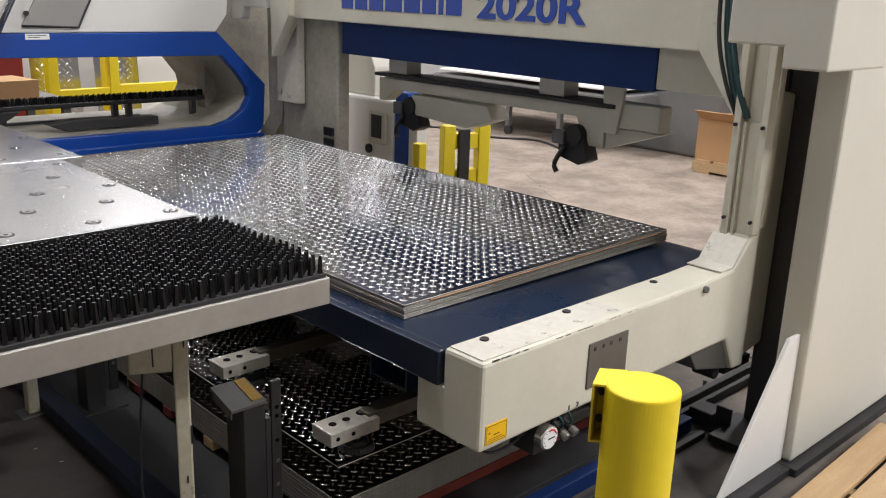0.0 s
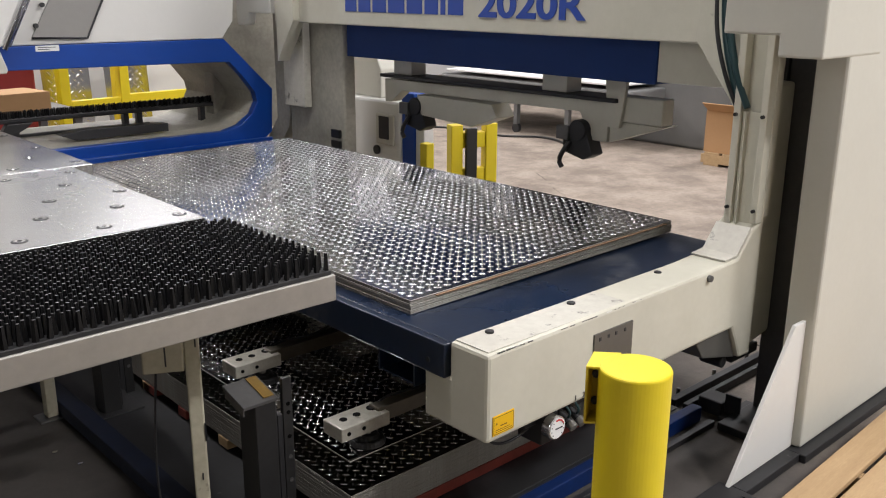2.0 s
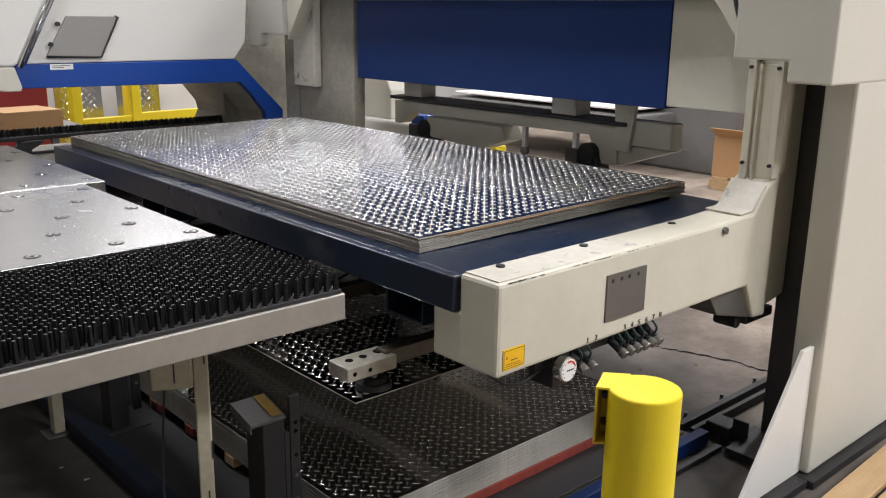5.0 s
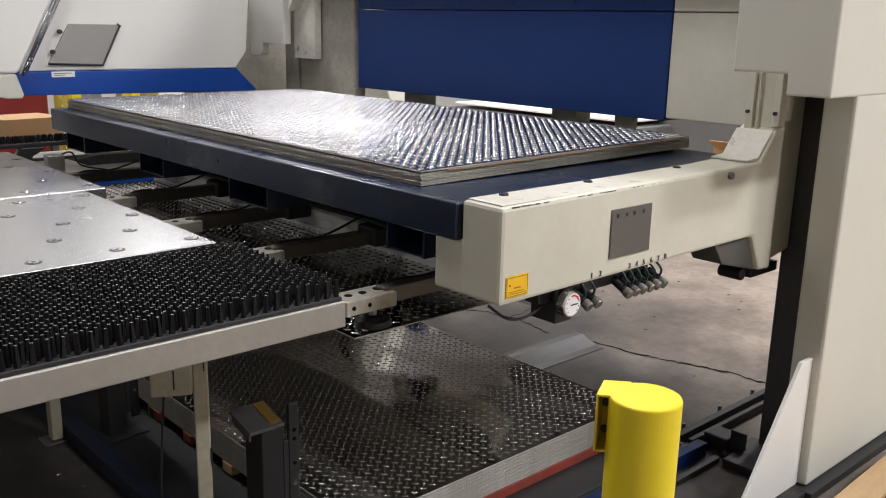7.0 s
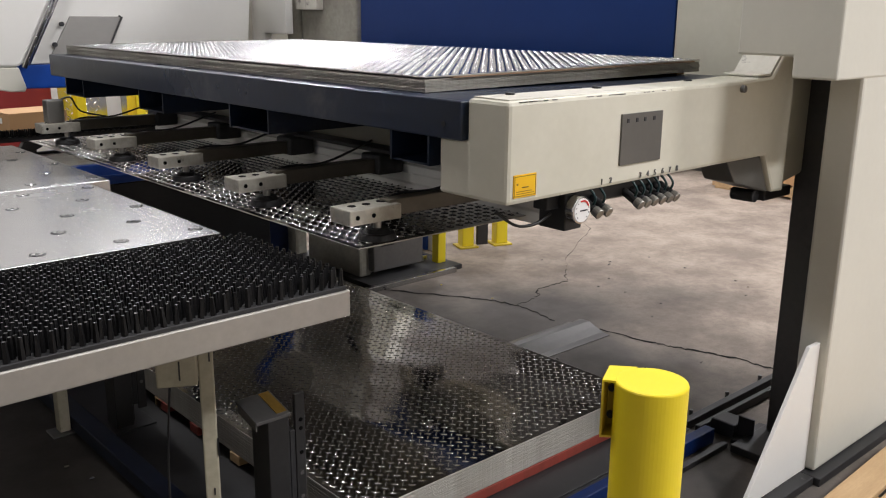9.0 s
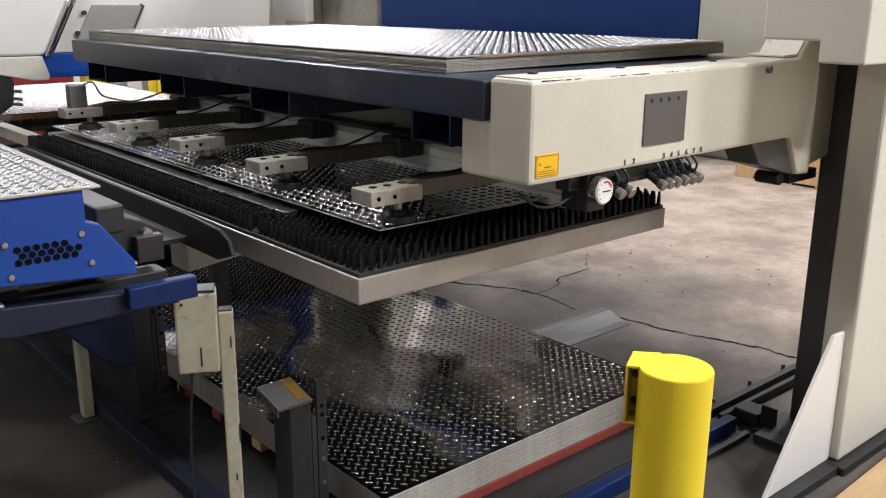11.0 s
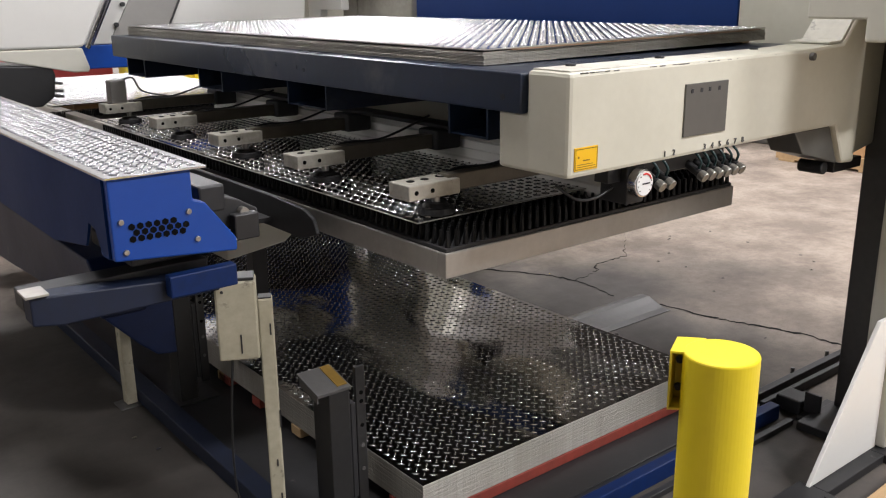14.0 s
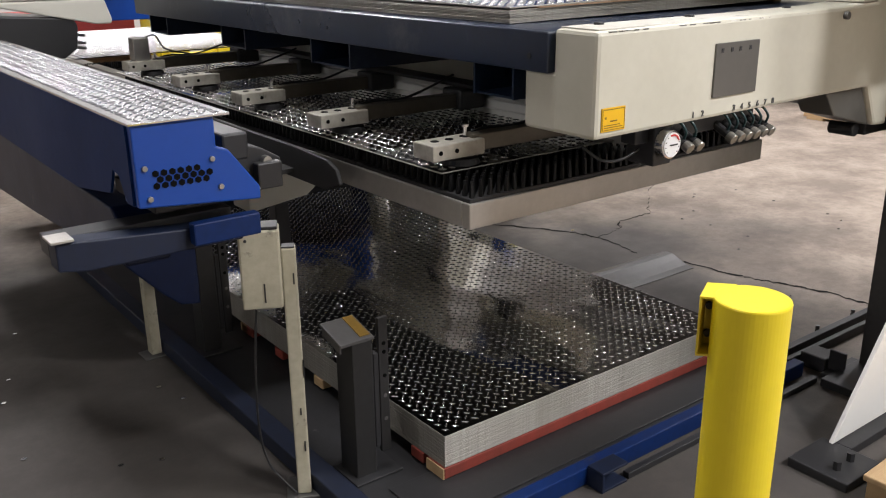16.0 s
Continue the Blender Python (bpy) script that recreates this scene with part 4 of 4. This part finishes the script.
# brush rail inside the throat
br_rail = thing("brush_rail", "black brush rail standing in the throat", "machine part")
part("rail", bm_box(1.05, 2.72, 4.86, 4.93, 0.80, 0.825, 0.004), BLACK, br_rail)
bt = new("brush", bristles(1.06, 2.71, 4.87, 4.925, 0.824, 0.03, 0.036))
bt.parent = br_rail
tagged(bt, "short black brush tufts", "", "", "stuff")
for lx in (1.52, 2.11, 2.19, 2.58, 2.66):
    part("leg", bm_box(lx - 0.015, lx + 0.015, 4.88, 4.92, 0.702, 0.80, 0.003), BLACK, br_rail)
part("foot_bracket", bm_prism([(1.42, 0.73), (1.47, 0.80), (1.60, 0.80), (1.56, 0.77), (1.50, 0.74), (1.50, 0.705), (1.42, 0.705)], "y", 4.85, 4.9, 0.004), BLACK, br_rail)
solo("steel_bar", bm_prism([(1.66, 0.745), (1.74, 0.712), (2.25, 0.712), (2.25, 0.755), (1.80, 0.765)], "y", 4.66, 4.74, 0.003), DARK_STEEL, "dark steel bar lying in the throat", "bar")
solo("rubber_strip", bm_box(1.1, 2.3, 5.0, 5.03, 0.705, 0.72, 0.003), BLACK, "black rubber strip lying in the throat", "strip")

# ---- track, trolley and lower stack ----
trolley = thing("stack_trolley", "dark low trolley with blue edge rails under the stack", "trolley")
part("bed", bm_box(1.051, 2.62, 1.54, 4.25, 0.012, 0.040, 0.004), DARK_STEEL, trolley, "dark oily steel bed")
part("edge_rail", bm_box(0.985, 1.050, 1.50, 4.3, 0.0, 0.055, 0.004), RAIL_SHADED, trolley, "scuffed blue rail")
part("edge_rail", bm_box(1.051, 2.66, 1.495, 1.535, 0.0, 0.055, 0.004), RAIL_BLUE, trolley, "scuffed blue rail")
stub = part("rail_stub", bm_box(1.60, 1.70, 1.436, 1.494, 0.0, 0.008, 0.002), RAIL_SHADED, trolley, "dark channel end")
part("channel_web", bm_box(1.60, 1.70, 1.436, 1.494, 0.055, 0.063, 0.002), RAIL_SHADED, stub)
part("channel_web", bm_box(1.60, 1.608, 1.436, 1.494, 0.0085, 0.0545), RAIL_SHADED, stub)
part("lower_rail", bm_box(1.71, 2.66, 1.44, 1.462, 0.0, 0.02, 0.002), DARK_STEEL, trolley)
part("bed_plate", bm_box(1.12, 2.60, 1.56, 1.76, 0.0405, 0.046, 0.002), DARK_STEEL, trolley)
skid = thing("skid", "red-edged wooden skid under the sheet stack", "pallet")
part("runner", bm_box(1.262, 2.488, 1.700, 1.78, 0.0465, 0.080, 0.003), RED, skid, "red painted board")
part("runner", bm_box(1.262, 2.488, 2.88, 2.97, 0.0465, 0.080, 0.003), RED, skid)
part("runner", bm_box(1.262, 2.488, 4.05, 4.14, 0.0465, 0.080, 0.003), RED, skid)
for k in range(9):
    part("end_block", bm_box(1.262, 1.36, 1.80 + k * 0.28, 1.86 + k * 0.28, 0.0465, 0.080, 0.003), WOOD if k % 3 else RED, skid)
part("runner_end", bm_box(1.2575, 1.2615, 1.701, 1.779, 0.047, 0.0795), WOOD, skid, "bare wood board end")
LSX, LSY = 1.266, 1.704
first = None
NL = 27
rnd = random.Random(9)
for k in range(NL):
    zz = 0.0808 + k * 0.00352
    if k in (0, NL - 1):
        sh = sheet_thing("tread_plate_sheet", "dark glossy tread plate sheet of the floor stack", STEEL_OILED, SW, SL, 0.0034, "sheets of the floor stack", LUGS_OILED if k else None, EDGE_STEEL)
        sh.location = (LSX, LSY, zz)
        if k == 0:
            first = sh
    else:
        copy_thing(first, pose(LSX + rnd.uniform(-0.0005, 0.0005), LSY + rnd.uniform(-0.0005, 0.0005), zz))


def stop_post(name, x, y, label):
    """A slim box post; the origin is its near left foot."""
    ob = thing(name, label, "stop post", at=(x, y, 0))
    part("body", bm_box(0, 0.062, 0, 0.085, 0.041, 0.446, 0.003), STOP_BLACK, ob)
    part("side_face", bm_box(0.0625, 0.0655, 0.004, 0.08, 0.06, 0.43), DARK_STEEL, ob)
    part("cap", bm_prism([(-0.005, 0.447), (0.10, 0.475), (0.10, 0.483), (-0.005, 0.456)], "x", -0.036, 0.066, 0.0015), CAP_STEEL, ob, "worn sloping cap plate")
    part("cap_lip", bm_prism([(0.002, 0.430), (0.09, 0.452), (0.09, 0.4715), (0.002, 0.4475)], "x", -0.034, -0.030), CAP_STEEL, ob)
    part("caution_tag", bm_prism([(0.006, 0.4595), (0.095, 0.4825), (0.095, 0.4845), (0.006, 0.4615)], "x", 0.030, 0.060), BRASS, ob, "scraped brassy tag")
    bar = part("side_bar", bm_box(0.082, 0.112, 0.0, 0.012, 0.10, 0.50, 0.002), STOP_BLACK, ob, "upright flat bar with bolt holes")
    part("bar_spacer", bm_box(0.066, 0.0815, 0.002, 0.05, 0.12, 0.40, 0.002), DARK_STEEL, ob)
    for zz in (0.20, 0.27, 0.33, 0.40, 0.425):
        part("bolt_hole", bm_cyl((0.098, 0.001, zz), (0.098, -0.0015, zz), 0.006, n=8), VOID if zz > 0.3 else GREY_STEEL, bar)
    part("foot_plate", bm_box(-0.02, 0.13, -0.03, 0.10, 0.0405, 0.047, 0.002), DARK_STEEL, ob)
    return ob


stop_post("stack_stop", 1.078, 1.850, "black steel stack stop with sloping cap")
stop_post("stack_stop", 1.075, 2.87, "black steel stack stop in shadow")

# light-barrier post
post = thing("sensor_post", "grimy cream steel post with a box bolted on", "post")
post.matrix_basis = pose(0.885, 1.94, 0, 0, 0, -28)
part("post_tube", bm_box(0.0495, 0.086, 0.026, 0.064, 0.008, 0.715, 0.004), POST_PAINT, post)
part("sensor_box", bm_box(-0.050, 0.049, -0.010, 0.055, 0.572, 0.776, 0.005), POST_PAINT, post, "cream painted steel box")
part("box_top", bm_box(-0.047, 0.046, -0.007, 0.052, 0.7765, 0.784, 0.002), DARK_STEEL, post, "dark cap strip")
part("tube_cap", bm_box(0.0515, 0.084, 0.028, 0.062, 0.7155, 0.719, 0.001), DARK_STEEL, post)
part("box_slot", bm_box(0.004, 0.008, -0.0115, -0.0095, 0.590, 0.64), DARK_STEEL, post)
part("box_rivet", bm_cyl((-0.032, -0.0095, 0.752), (-0.032, -0.0125, 0.752), 0.004, n=8), DARK_STEEL, post)
part("foot", bm_box(0.02, 0.13, 0.01, 0.115, 0.0, 0.0075, 0.002), GREY_STEEL, post)
part("cable", bm_tube(curve_pts([(-0.02, 0.02, 0.572), (-0.035, 0.03, 0.40), (-0.04, 0.04, 0.22), (-0.02, 0.04, 0.10), (0.05, 0.02, 0.012)], 8), 0.0032, 6), BLACK, post)
for zz, dz in ((0.36, 0.05), (0.25, 0.02), (0.62, 0.03), (0.14, 0.03)):
    part("scuff", bm_box(0.060 + dz * 0.5, 0.064 + dz * 0.5, 0.0245, 0.0265, zz, zz + dz), DARK_STEEL, post)

# slide rail and its support under the clamp beam
rail = thing("slide_rail", "dark blue slide rail on a braced leg", "machine rail")
part("rail_beam", bm_prism([(0.415, 0.785), (0.475, 0.775), (0.83, 0.775), (0.83, 0.815), (0.415, 0.848)], "y", 1.90, 1.96, 0.004), RAIL_SHADED, rail)
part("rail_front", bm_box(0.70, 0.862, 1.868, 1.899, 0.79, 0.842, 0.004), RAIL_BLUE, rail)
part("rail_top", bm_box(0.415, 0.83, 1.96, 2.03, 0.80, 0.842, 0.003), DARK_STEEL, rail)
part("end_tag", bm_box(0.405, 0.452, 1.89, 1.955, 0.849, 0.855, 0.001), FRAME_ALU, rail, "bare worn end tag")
part("long_rail", bm_prism([(2.031, 0.72), (2.031, 0.80), (2.10, 0.85), (4.2, 0.85), (4.2, 0.58), (2.9, 0.655)], "x", 0.592, 0.70, 0.006), BLUE_SHADED, rail)
part("strut", bm_prism([(0.60, 0.71), (1.02, 0.71), (1.02, 0.30), (0.955, 0.31), (0.90, 0.36), (0.80, 0.47)], "y", 2.72, 2.82, 0.006), BLUE_SHADED, rail, "dark blue braced leg")
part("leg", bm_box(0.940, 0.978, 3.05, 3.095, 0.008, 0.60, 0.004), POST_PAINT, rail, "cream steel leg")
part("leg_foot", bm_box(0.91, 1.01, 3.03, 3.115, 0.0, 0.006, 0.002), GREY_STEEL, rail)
part("cross_tie", bm_box(0.70, 1.0, 2.83, 3.10, 0.60, 0.71, 0.01), BLUE_SHADED, rail)
jb = solo("junction_box", bm_prism([(1.37, 0.47), (1.62, 0.50), (1.70, 0.56), (1.66, 0.60), (1.37, 0.60)], "y", 3.05, 3.2, 0.008), COLUMN, "cream angular cover under the table", "cover")
part("cover_stand", bm_box(1.5, 1.56, 3.1, 3.16, 0.041, 0.47, 0.004), DARK_STEEL, jb)

# ---- bollard ----
bol = thing("bollard", "bright yellow round steel bollard", "bollard", at=(0.96, 0.637, 0))
part("pipe", bm_cyl((0, 0, 0.0), (0, 0, 0.990), 0.049, n=56, bevel=0.003), YELLOW, bol)
LEFT, BACK = Vector((-0.70, 0.714)), Vector((0.714, 0.70))


def bol_poly(*ab):
    return [tuple(LEFT * u + BACK * v) for u, v in ab]


bk = part("bracket", bm_prism(bol_poly((0.040, -0.004), (0.066, 0.0), (0.050, 0.052), (0.012, 0.050)), "z", 0.9865, 0.9895), YELLOW, bol, "yellow folded bracket")
part("bracket_plate", bm_prism(bol_poly((0.0632, 0.0), (0.066, 0.0), (0.050, 0.052), (0.0472, 0.052)), "z", 0.908, 0.9862), YELLOW_DIM, bk)
part("bracket_web", bm_prism(bol_poly((0.034, 0.034), (0.0548, 0.034), (0.054, 0.037), (0.032, 0.037)), "z", 0.908, 0.9862), YELLOW_DIM, bk)
part("bracket_foot", bm_prism(bol_poly((0.040, 0.0), (0.0655, 0.0), (0.050, 0.050), (0.034, 0.050)), "z", 0.905, 0.9078), YELLOW_DIM, bk)
for zz in (0.925, 0.965):
    part("bracket_bolt", bm_cyl((*(LEFT * 0.048 + BACK * 0.034), zz), (*(LEFT * 0.048 + BACK * 0.029), zz), 0.0055, n=8), DARK_STEEL, bk)

# floor track, plate and anchor behind the arm
trk = thing("floor_track", "black steel channel bolted to the floor", "track")
part("channel", bm_box(2.67, 3.9, 1.61, 1.64, 0.0, 0.035, 0.003), DARK_STEEL, trk)
part("channel", bm_box(2.67, 3.9, 1.56, 1.58, 0.0, 0.035, 0.003), DARK_STEEL, trk)
part("anchor_block", bm_box(2.73, 2.82, 1.46, 1.555, 0.0, 0.055, 0.006), DARK_STEEL, trk)
part("anchor_tab", bm_box(2.70, 2.90, 1.42, 1.455, 0.0, 0.018, 0.003), DARK_STEEL, trk)
part("anchor_plate", bm_box(2.75, 2.76, 1.40, 1.459, 0.018, 0.09, 0.002), DARK_STEEL, trk)
for tx_ in (2.75, 3.0, 3.25):
    part("stud", bm_cyl((tx_, 1.65, 0.0), (tx_, 1.65, 0.045), 0.008, n=6), GREY_STEEL, trk)
solo("cable_ramp", bm_prism([(2.415, 0.0), (2.66, 0.0), (2.66, 0.004), (2.63, 0.012), (2.60, 0.032), (2.575, 0.040), (2.54, 0.040), (2.50, 0.024), (2.455, 0.008), (2.415, 0.004)], "x", 2.72, 3.25, 0.001), CAP_STEEL, "low grey steel ramp on the floor", "ramp")

# pallet at the column's foot
plt = thing("pallet", "rough pale wooden pallet beside the column", "pallet", at=(2.11, 0.93, 0))
plt.matrix_basis = pose(2.12, 0.985, 0, 0, 0, 2)
for k in range(6):
    part("deck_board", bm_box(-0.02 - 0.012 * (k % 3), 0.95, -0.10 - k * 0.116, -k * 0.116, 0.075, 0.094, 0.004), WOOD, plt)
for k in range(3):
    part("stringer", bm_box(0.0 + k * 0.43, 0.04 + k * 0.43, -0.68, -0.004, 0.0, 0.0745, 0.004), WOOD, plt)

# ---- things further back ----


def guard(name, x, y, rz, w, h, label):
    ob = thing(name, label, "guard rail")
    ob.matrix_basis = pose(x, y, 0, 0, 0, rz)
    for px in (0, w):
        part("post", bm_box(px - 0.04, px + 0.04, -0.04, 0.04, 0.012, h, 0.006), YELLOW, ob)
        part("foot_plate", bm_box(px - 0.065, px + 0.065, -0.065, 0.065, 0, 0.012, 0.003), YELLOW_DIM, ob)
    for zz in (h * 0.5, h - 0.1):
        part("rail", bm_box(0.041, w - 0.041, -0.03, 0.03, zz - 0.05, zz + 0.05, 0.006), YELLOW, ob)
    return ob


gd = guard("guard_rail", 3.87, 4.06, -20, 0.24, 0.66, "yellow steel machine guard")
part("cable_chain", bm_box(0.055, 0.13, -0.06, -0.032, 0.02, 0.64, 0.004), BLACK, gd, "black cable chain")
guard("guard_rail", 2.58, 7.1, 6, 0.5, 1.15, "yellow steel machine guard")
guard("guard_rail", 3.10, 7.3, 4, 0.95, 1.15, "yellow steel machine guard")
solo("bollard_stub", bm_cyl((4.62, 5.2, 0), (4.62, 5.2, 0.20), 0.07, n=24, bevel=0.004), YELLOW_DIM, "short yellow floor bollard", "bollard")
cab = thing("machine_cabinet", "white machine cabinet with a blue corner strip", "cabinet")
part("body", bm_box(3.6, 3.70, 4.27, 4.83, 0.0, 0.80, 0.02), WHITE, cab)
part("corner_strip", bm_box(3.61, 3.70, 4.15, 4.268, 0.0, 0.86, 0.006), BLUE, cab, "blue corner strip")
part("white_edge", bm_box(3.62, 3.70, 4.07, 4.148, 0.0, 0.80, 0.006), WHITE, cab)
sw = part("switch_plate", bm_box(3.585, 3.599, 4.32, 4.50, 0.52, 0.715, 0.01), COLUMN, cab)
part("switch_recess", bm_box(3.580, 3.584, 4.365, 4.465, 0.555, 0.70, 0.003), DARK_STEEL, sw)
part("round_port", bm_cyl((3.599, 4.50, 0.475), (3.585, 4.50, 0.475), 0.03, n=18), DARK_STEEL, cab)
solo("press_bracket", bm_prism([(4.52, 0.80), (4.52, 0.98), (4.62, 1.16), (4.85, 1.16), (4.95, 0.80)], "x", 3.65, 3.8, 0.01), COLUMN, "cream bracket on the cabinet", "bracket")
unit = thing("control_unit", "low grey steel box on a skid frame", "machine part")
part("case", bm_box(2.92, 3.28, 3.80, 4.05, 0.06, 0.30, 0.008), GREY_STEEL, unit)
part("case_slot", bm_box(2.97, 3.06, 3.797, 3.80, 0.20, 0.225), BLACK, unit)
part("skid_rail", bm_box(2.70, 3.42, 3.66, 3.69, 0.0, 0.03, 0.003), ALU, unit)
part("skid_rail", bm_box(2.88, 3.40, 4.06, 4.10, 0.0, 0.059, 0.003), ALU, unit)
part("skid_rail", bm_box(2.88, 3.40, 3.90, 3.94, 0.0, 0.059, 0.003), ALU, unit)
part("yellow_post", bm_box(3.40, 3.46, 3.80, 3.86, 0.0, 0.62, 0.006), YELLOW, unit)


def carton(name, x, y, z, sx, sy, sz, rz, label, open_top=True):
    ob = thing(name, label, "box")
    ob.matrix_basis = pose(x, y, z, 0, 0, rz)
    t = 0.006
    part("side", bm_box(0, sx, 0, t, 0, sz), CARD, ob)
    part("side", bm_box(0, sx, sy - t, sy, 0, sz), CARD, ob)
    part("side", bm_box(0, t, t + 0.0005, sy - t - 0.0005, 0, sz), CARD, ob)
    part("side", bm_box(sx - t, sx, t + 0.0005, sy - t - 0.0005, 0, sz), CARD, ob)
    part("bottom", bm_box(t + 0.0005, sx - t - 0.0005, t + 0.0005, sy - t - 0.0005, 0, t), CARD, ob)
    if open_top:
        part("flap", bm_prism([(0, sz), (-0.10, sz + 0.07), (-0.095, sz + 0.075), (0.004, sz + 0.004)], "y", 0.01, sy - 0.01), CARD, ob)
        part("flap", bm_prism([(0, sz), (-0.02, sz + 0.16), (-0.014, sz + 0.16), (0.006, sz + 0.002)], "x", 0.01, sx - 0.01), CARD, ob)
    else:
        part("lid", bm_box(0, sx, 0, sy, sz + 0.0005, sz + t), CARD, ob)
    part("label", bm_box(-0.002, 0, sy * 0.3, sy * 0.5, sz * 0.45, sz * 0.75), PAPER, ob)
    return ob


def small_pallet(x, y, rz, w, d, label):
    ob = thing("pallet", label, "pallet")
    ob.matrix_basis = pose(x, y, 0, 0, 0, rz)
    for k in range(5):
        part("deck_board", bm_box(0, w, k * d / 5, k * d / 5 + d / 6, 0.095, 0.115, 0.002), WOOD, ob)
        if k % 2 == 0:
            part("base_board", bm_box(0, w, k * d / 5, k * d / 5 + d / 6, 0.0, 0.02, 0.002), WOOD, ob)
    for k in range(3):
        part("stringer", bm_box(k * (w - 0.05) / 2, k * (w - 0.05) / 2 + 0.05, 0, d, 0.0205, 0.0945, 0.002), WOOD, ob)
    return ob


small_pallet(6.98, 3.30, 0, 1.0, 0.88, "wooden pallet under a cardboard carton")
carton("carton", 7.0, 3.42, 0.116, 0.8, 0.75, 0.36, 0, "open brown cardboard carton on a pallet")
carton("carton", 8.0, 3.6, 0.0, 0.5, 0.75, 1.0, 0, "tall brown cardboard carton", False)
carton("carton", 1.84, 6.35, 0.66, 0.40, 0.36, 0.12, 8, "closed brown cardboard carton on a bench", False)
bench = thing("work_bench", "grey steel work bench beyond the throat", "bench")
part("top", bm_box(1.4, 2.40, 6.2, 7.0, 0.625, 0.66, 0.004), BG_GREY, bench)
for lx in (1.45, 2.35):
    for ly in (6.25, 6.95):
        part("leg", bm_box(lx - 0.025, lx + 0.025, ly - 0.025, ly + 0.025, 0, 0.6245), BG_GREY, bench)
solo("crate", bm_box(1.5, 2.45, 7.3, 7.9, 0.0, 0.96, 0.02), RED_CRATE, "dull red plastic storage crate", "crate")
ts = sheet_thing("tread_plate_sheet", "tread plate offcut standing behind the guard", STEEL, 0.42, 0.95, ST)
ts.matrix_basis = pose(2.70, 7.85, 0.02, 86, 0, 4)
tl = new("lug_pattern", lug_field(0.006, 0.414, 0.006, 0.944, ST, 0.07, 0.05, 0.013, 0.004))
tl.data.materials.append(LUG_STEEL)
tl.parent = ts
tagged(tl, "raised diamond lugs", "", "", "stuff")
copy_thing(ts, pose(3.28, 7.95, 0.02, 86, 0, 4))
solo("white_panel", bm_box(1.0, 5.2, 8.4, 8.5, 0.0, 2.2, 0.01), WHITE, "white enclosure panel behind the guards", "panel")
bigm = thing("press_machine", "dim grey machine bed on casters at the back", "machine")
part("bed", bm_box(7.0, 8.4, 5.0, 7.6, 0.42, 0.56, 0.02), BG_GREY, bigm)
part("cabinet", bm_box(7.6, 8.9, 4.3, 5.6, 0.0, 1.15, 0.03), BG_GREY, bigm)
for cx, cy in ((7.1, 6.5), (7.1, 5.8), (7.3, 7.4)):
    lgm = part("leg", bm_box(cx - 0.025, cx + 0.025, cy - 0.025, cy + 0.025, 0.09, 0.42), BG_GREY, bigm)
    part("caster", bm_cyl((cx - 0.02, cy, 0.05), (cx + 0.02, cy, 0.05), 0.05, n=14), BLACK, lgm)
part("tray", bm_box(7.0, 8.4, 5.1, 7.5, 0.60, 0.62, 0.004), PAPER, bigm)
solo("air_hose", bm_tube(curve_pts([(6.6, 7.4, 0.012), (6.8, 6.9, 0.012), (6.75, 6.4, 0.012), (7.0, 6.0, 0.012), (6.8, 5.5, 0.012)], 8), 0.012, 6), BLACK, "black hose lying on the floor", "hose")

# scraps on the floor
rnd = random.Random(21)
chip = bm_cyl((0, 0, 0), (0, 0, 0.004), 0.009, n=8)
chip_me = mesh_of("metal_slug", chip, CHROME)
for k in range(46):
    ob = new("metal_slug", chip_me)
    if k < 22:
        ob.location = (rnd.uniform(0.3, 1.05), rnd.uniform(1.7, 3.6), 0)
    else:
        ob.location = (rnd.uniform(2.7, 4.6), rnd.uniform(1.75, 3.6), 0)
    ob.scale = (1, rnd.uniform(0.3, 1), 1)
    tagged(ob, "tiny bright punched slug on the floor", "metal scrap", "punched slugs")


def motions():
    path = LIFT_PATH
    for ob, (x, y, z) in MOVERS:
        lean = -0.55 if ob in TILTED else 0.0
        walk(ob, [(t, pose(x, y, z + h, 0, lean, 0)) for t, h in path])
    px, py, pz = 1.279, 1.722, 0.6895
    walk(picked, [(t, pose(px, py, max(pz + h, 0.8925) if t > 9.5 else pz + h)) for t, h in path])
    for cup in CUPS:
        walk(cup, [(t, pose(0, 0, max(0.0, 0.203 - h) if t > 9.5 else 0.0)) for t, h in path])
    walk(table, [(t, pose(x, 0, 0)) for t, x in TABLE_PATH])


LIFT_PATH = [(0.0, -0.425), (2.8, -0.425), (3.0, -0.406), (3.5, -0.353), (4.0, -0.302), (6.5, -0.050), (7.0, 0.0), (7.5, 0.049), (8.0, 0.101),
             (8.5, 0.154), (9.0, 0.205), (9.2, 0.219), (11.3, 0.219), (13.5, 0.219), (13.8, 0.211), (14.0, 0.200), (14.2, 0.184), (14.4, 0.174), (15.0, 0.174), (16.0, 0.174)]
TABLE_PATH = [(0.0, 0.0), (9.3, 0.0), (9.6, 0.06), (10.0, 0.30), (10.6, 0.80), (11.0, 1.14), (11.3, 1.265), (11.5, MOVE), (16.0, MOVE)]
motions()
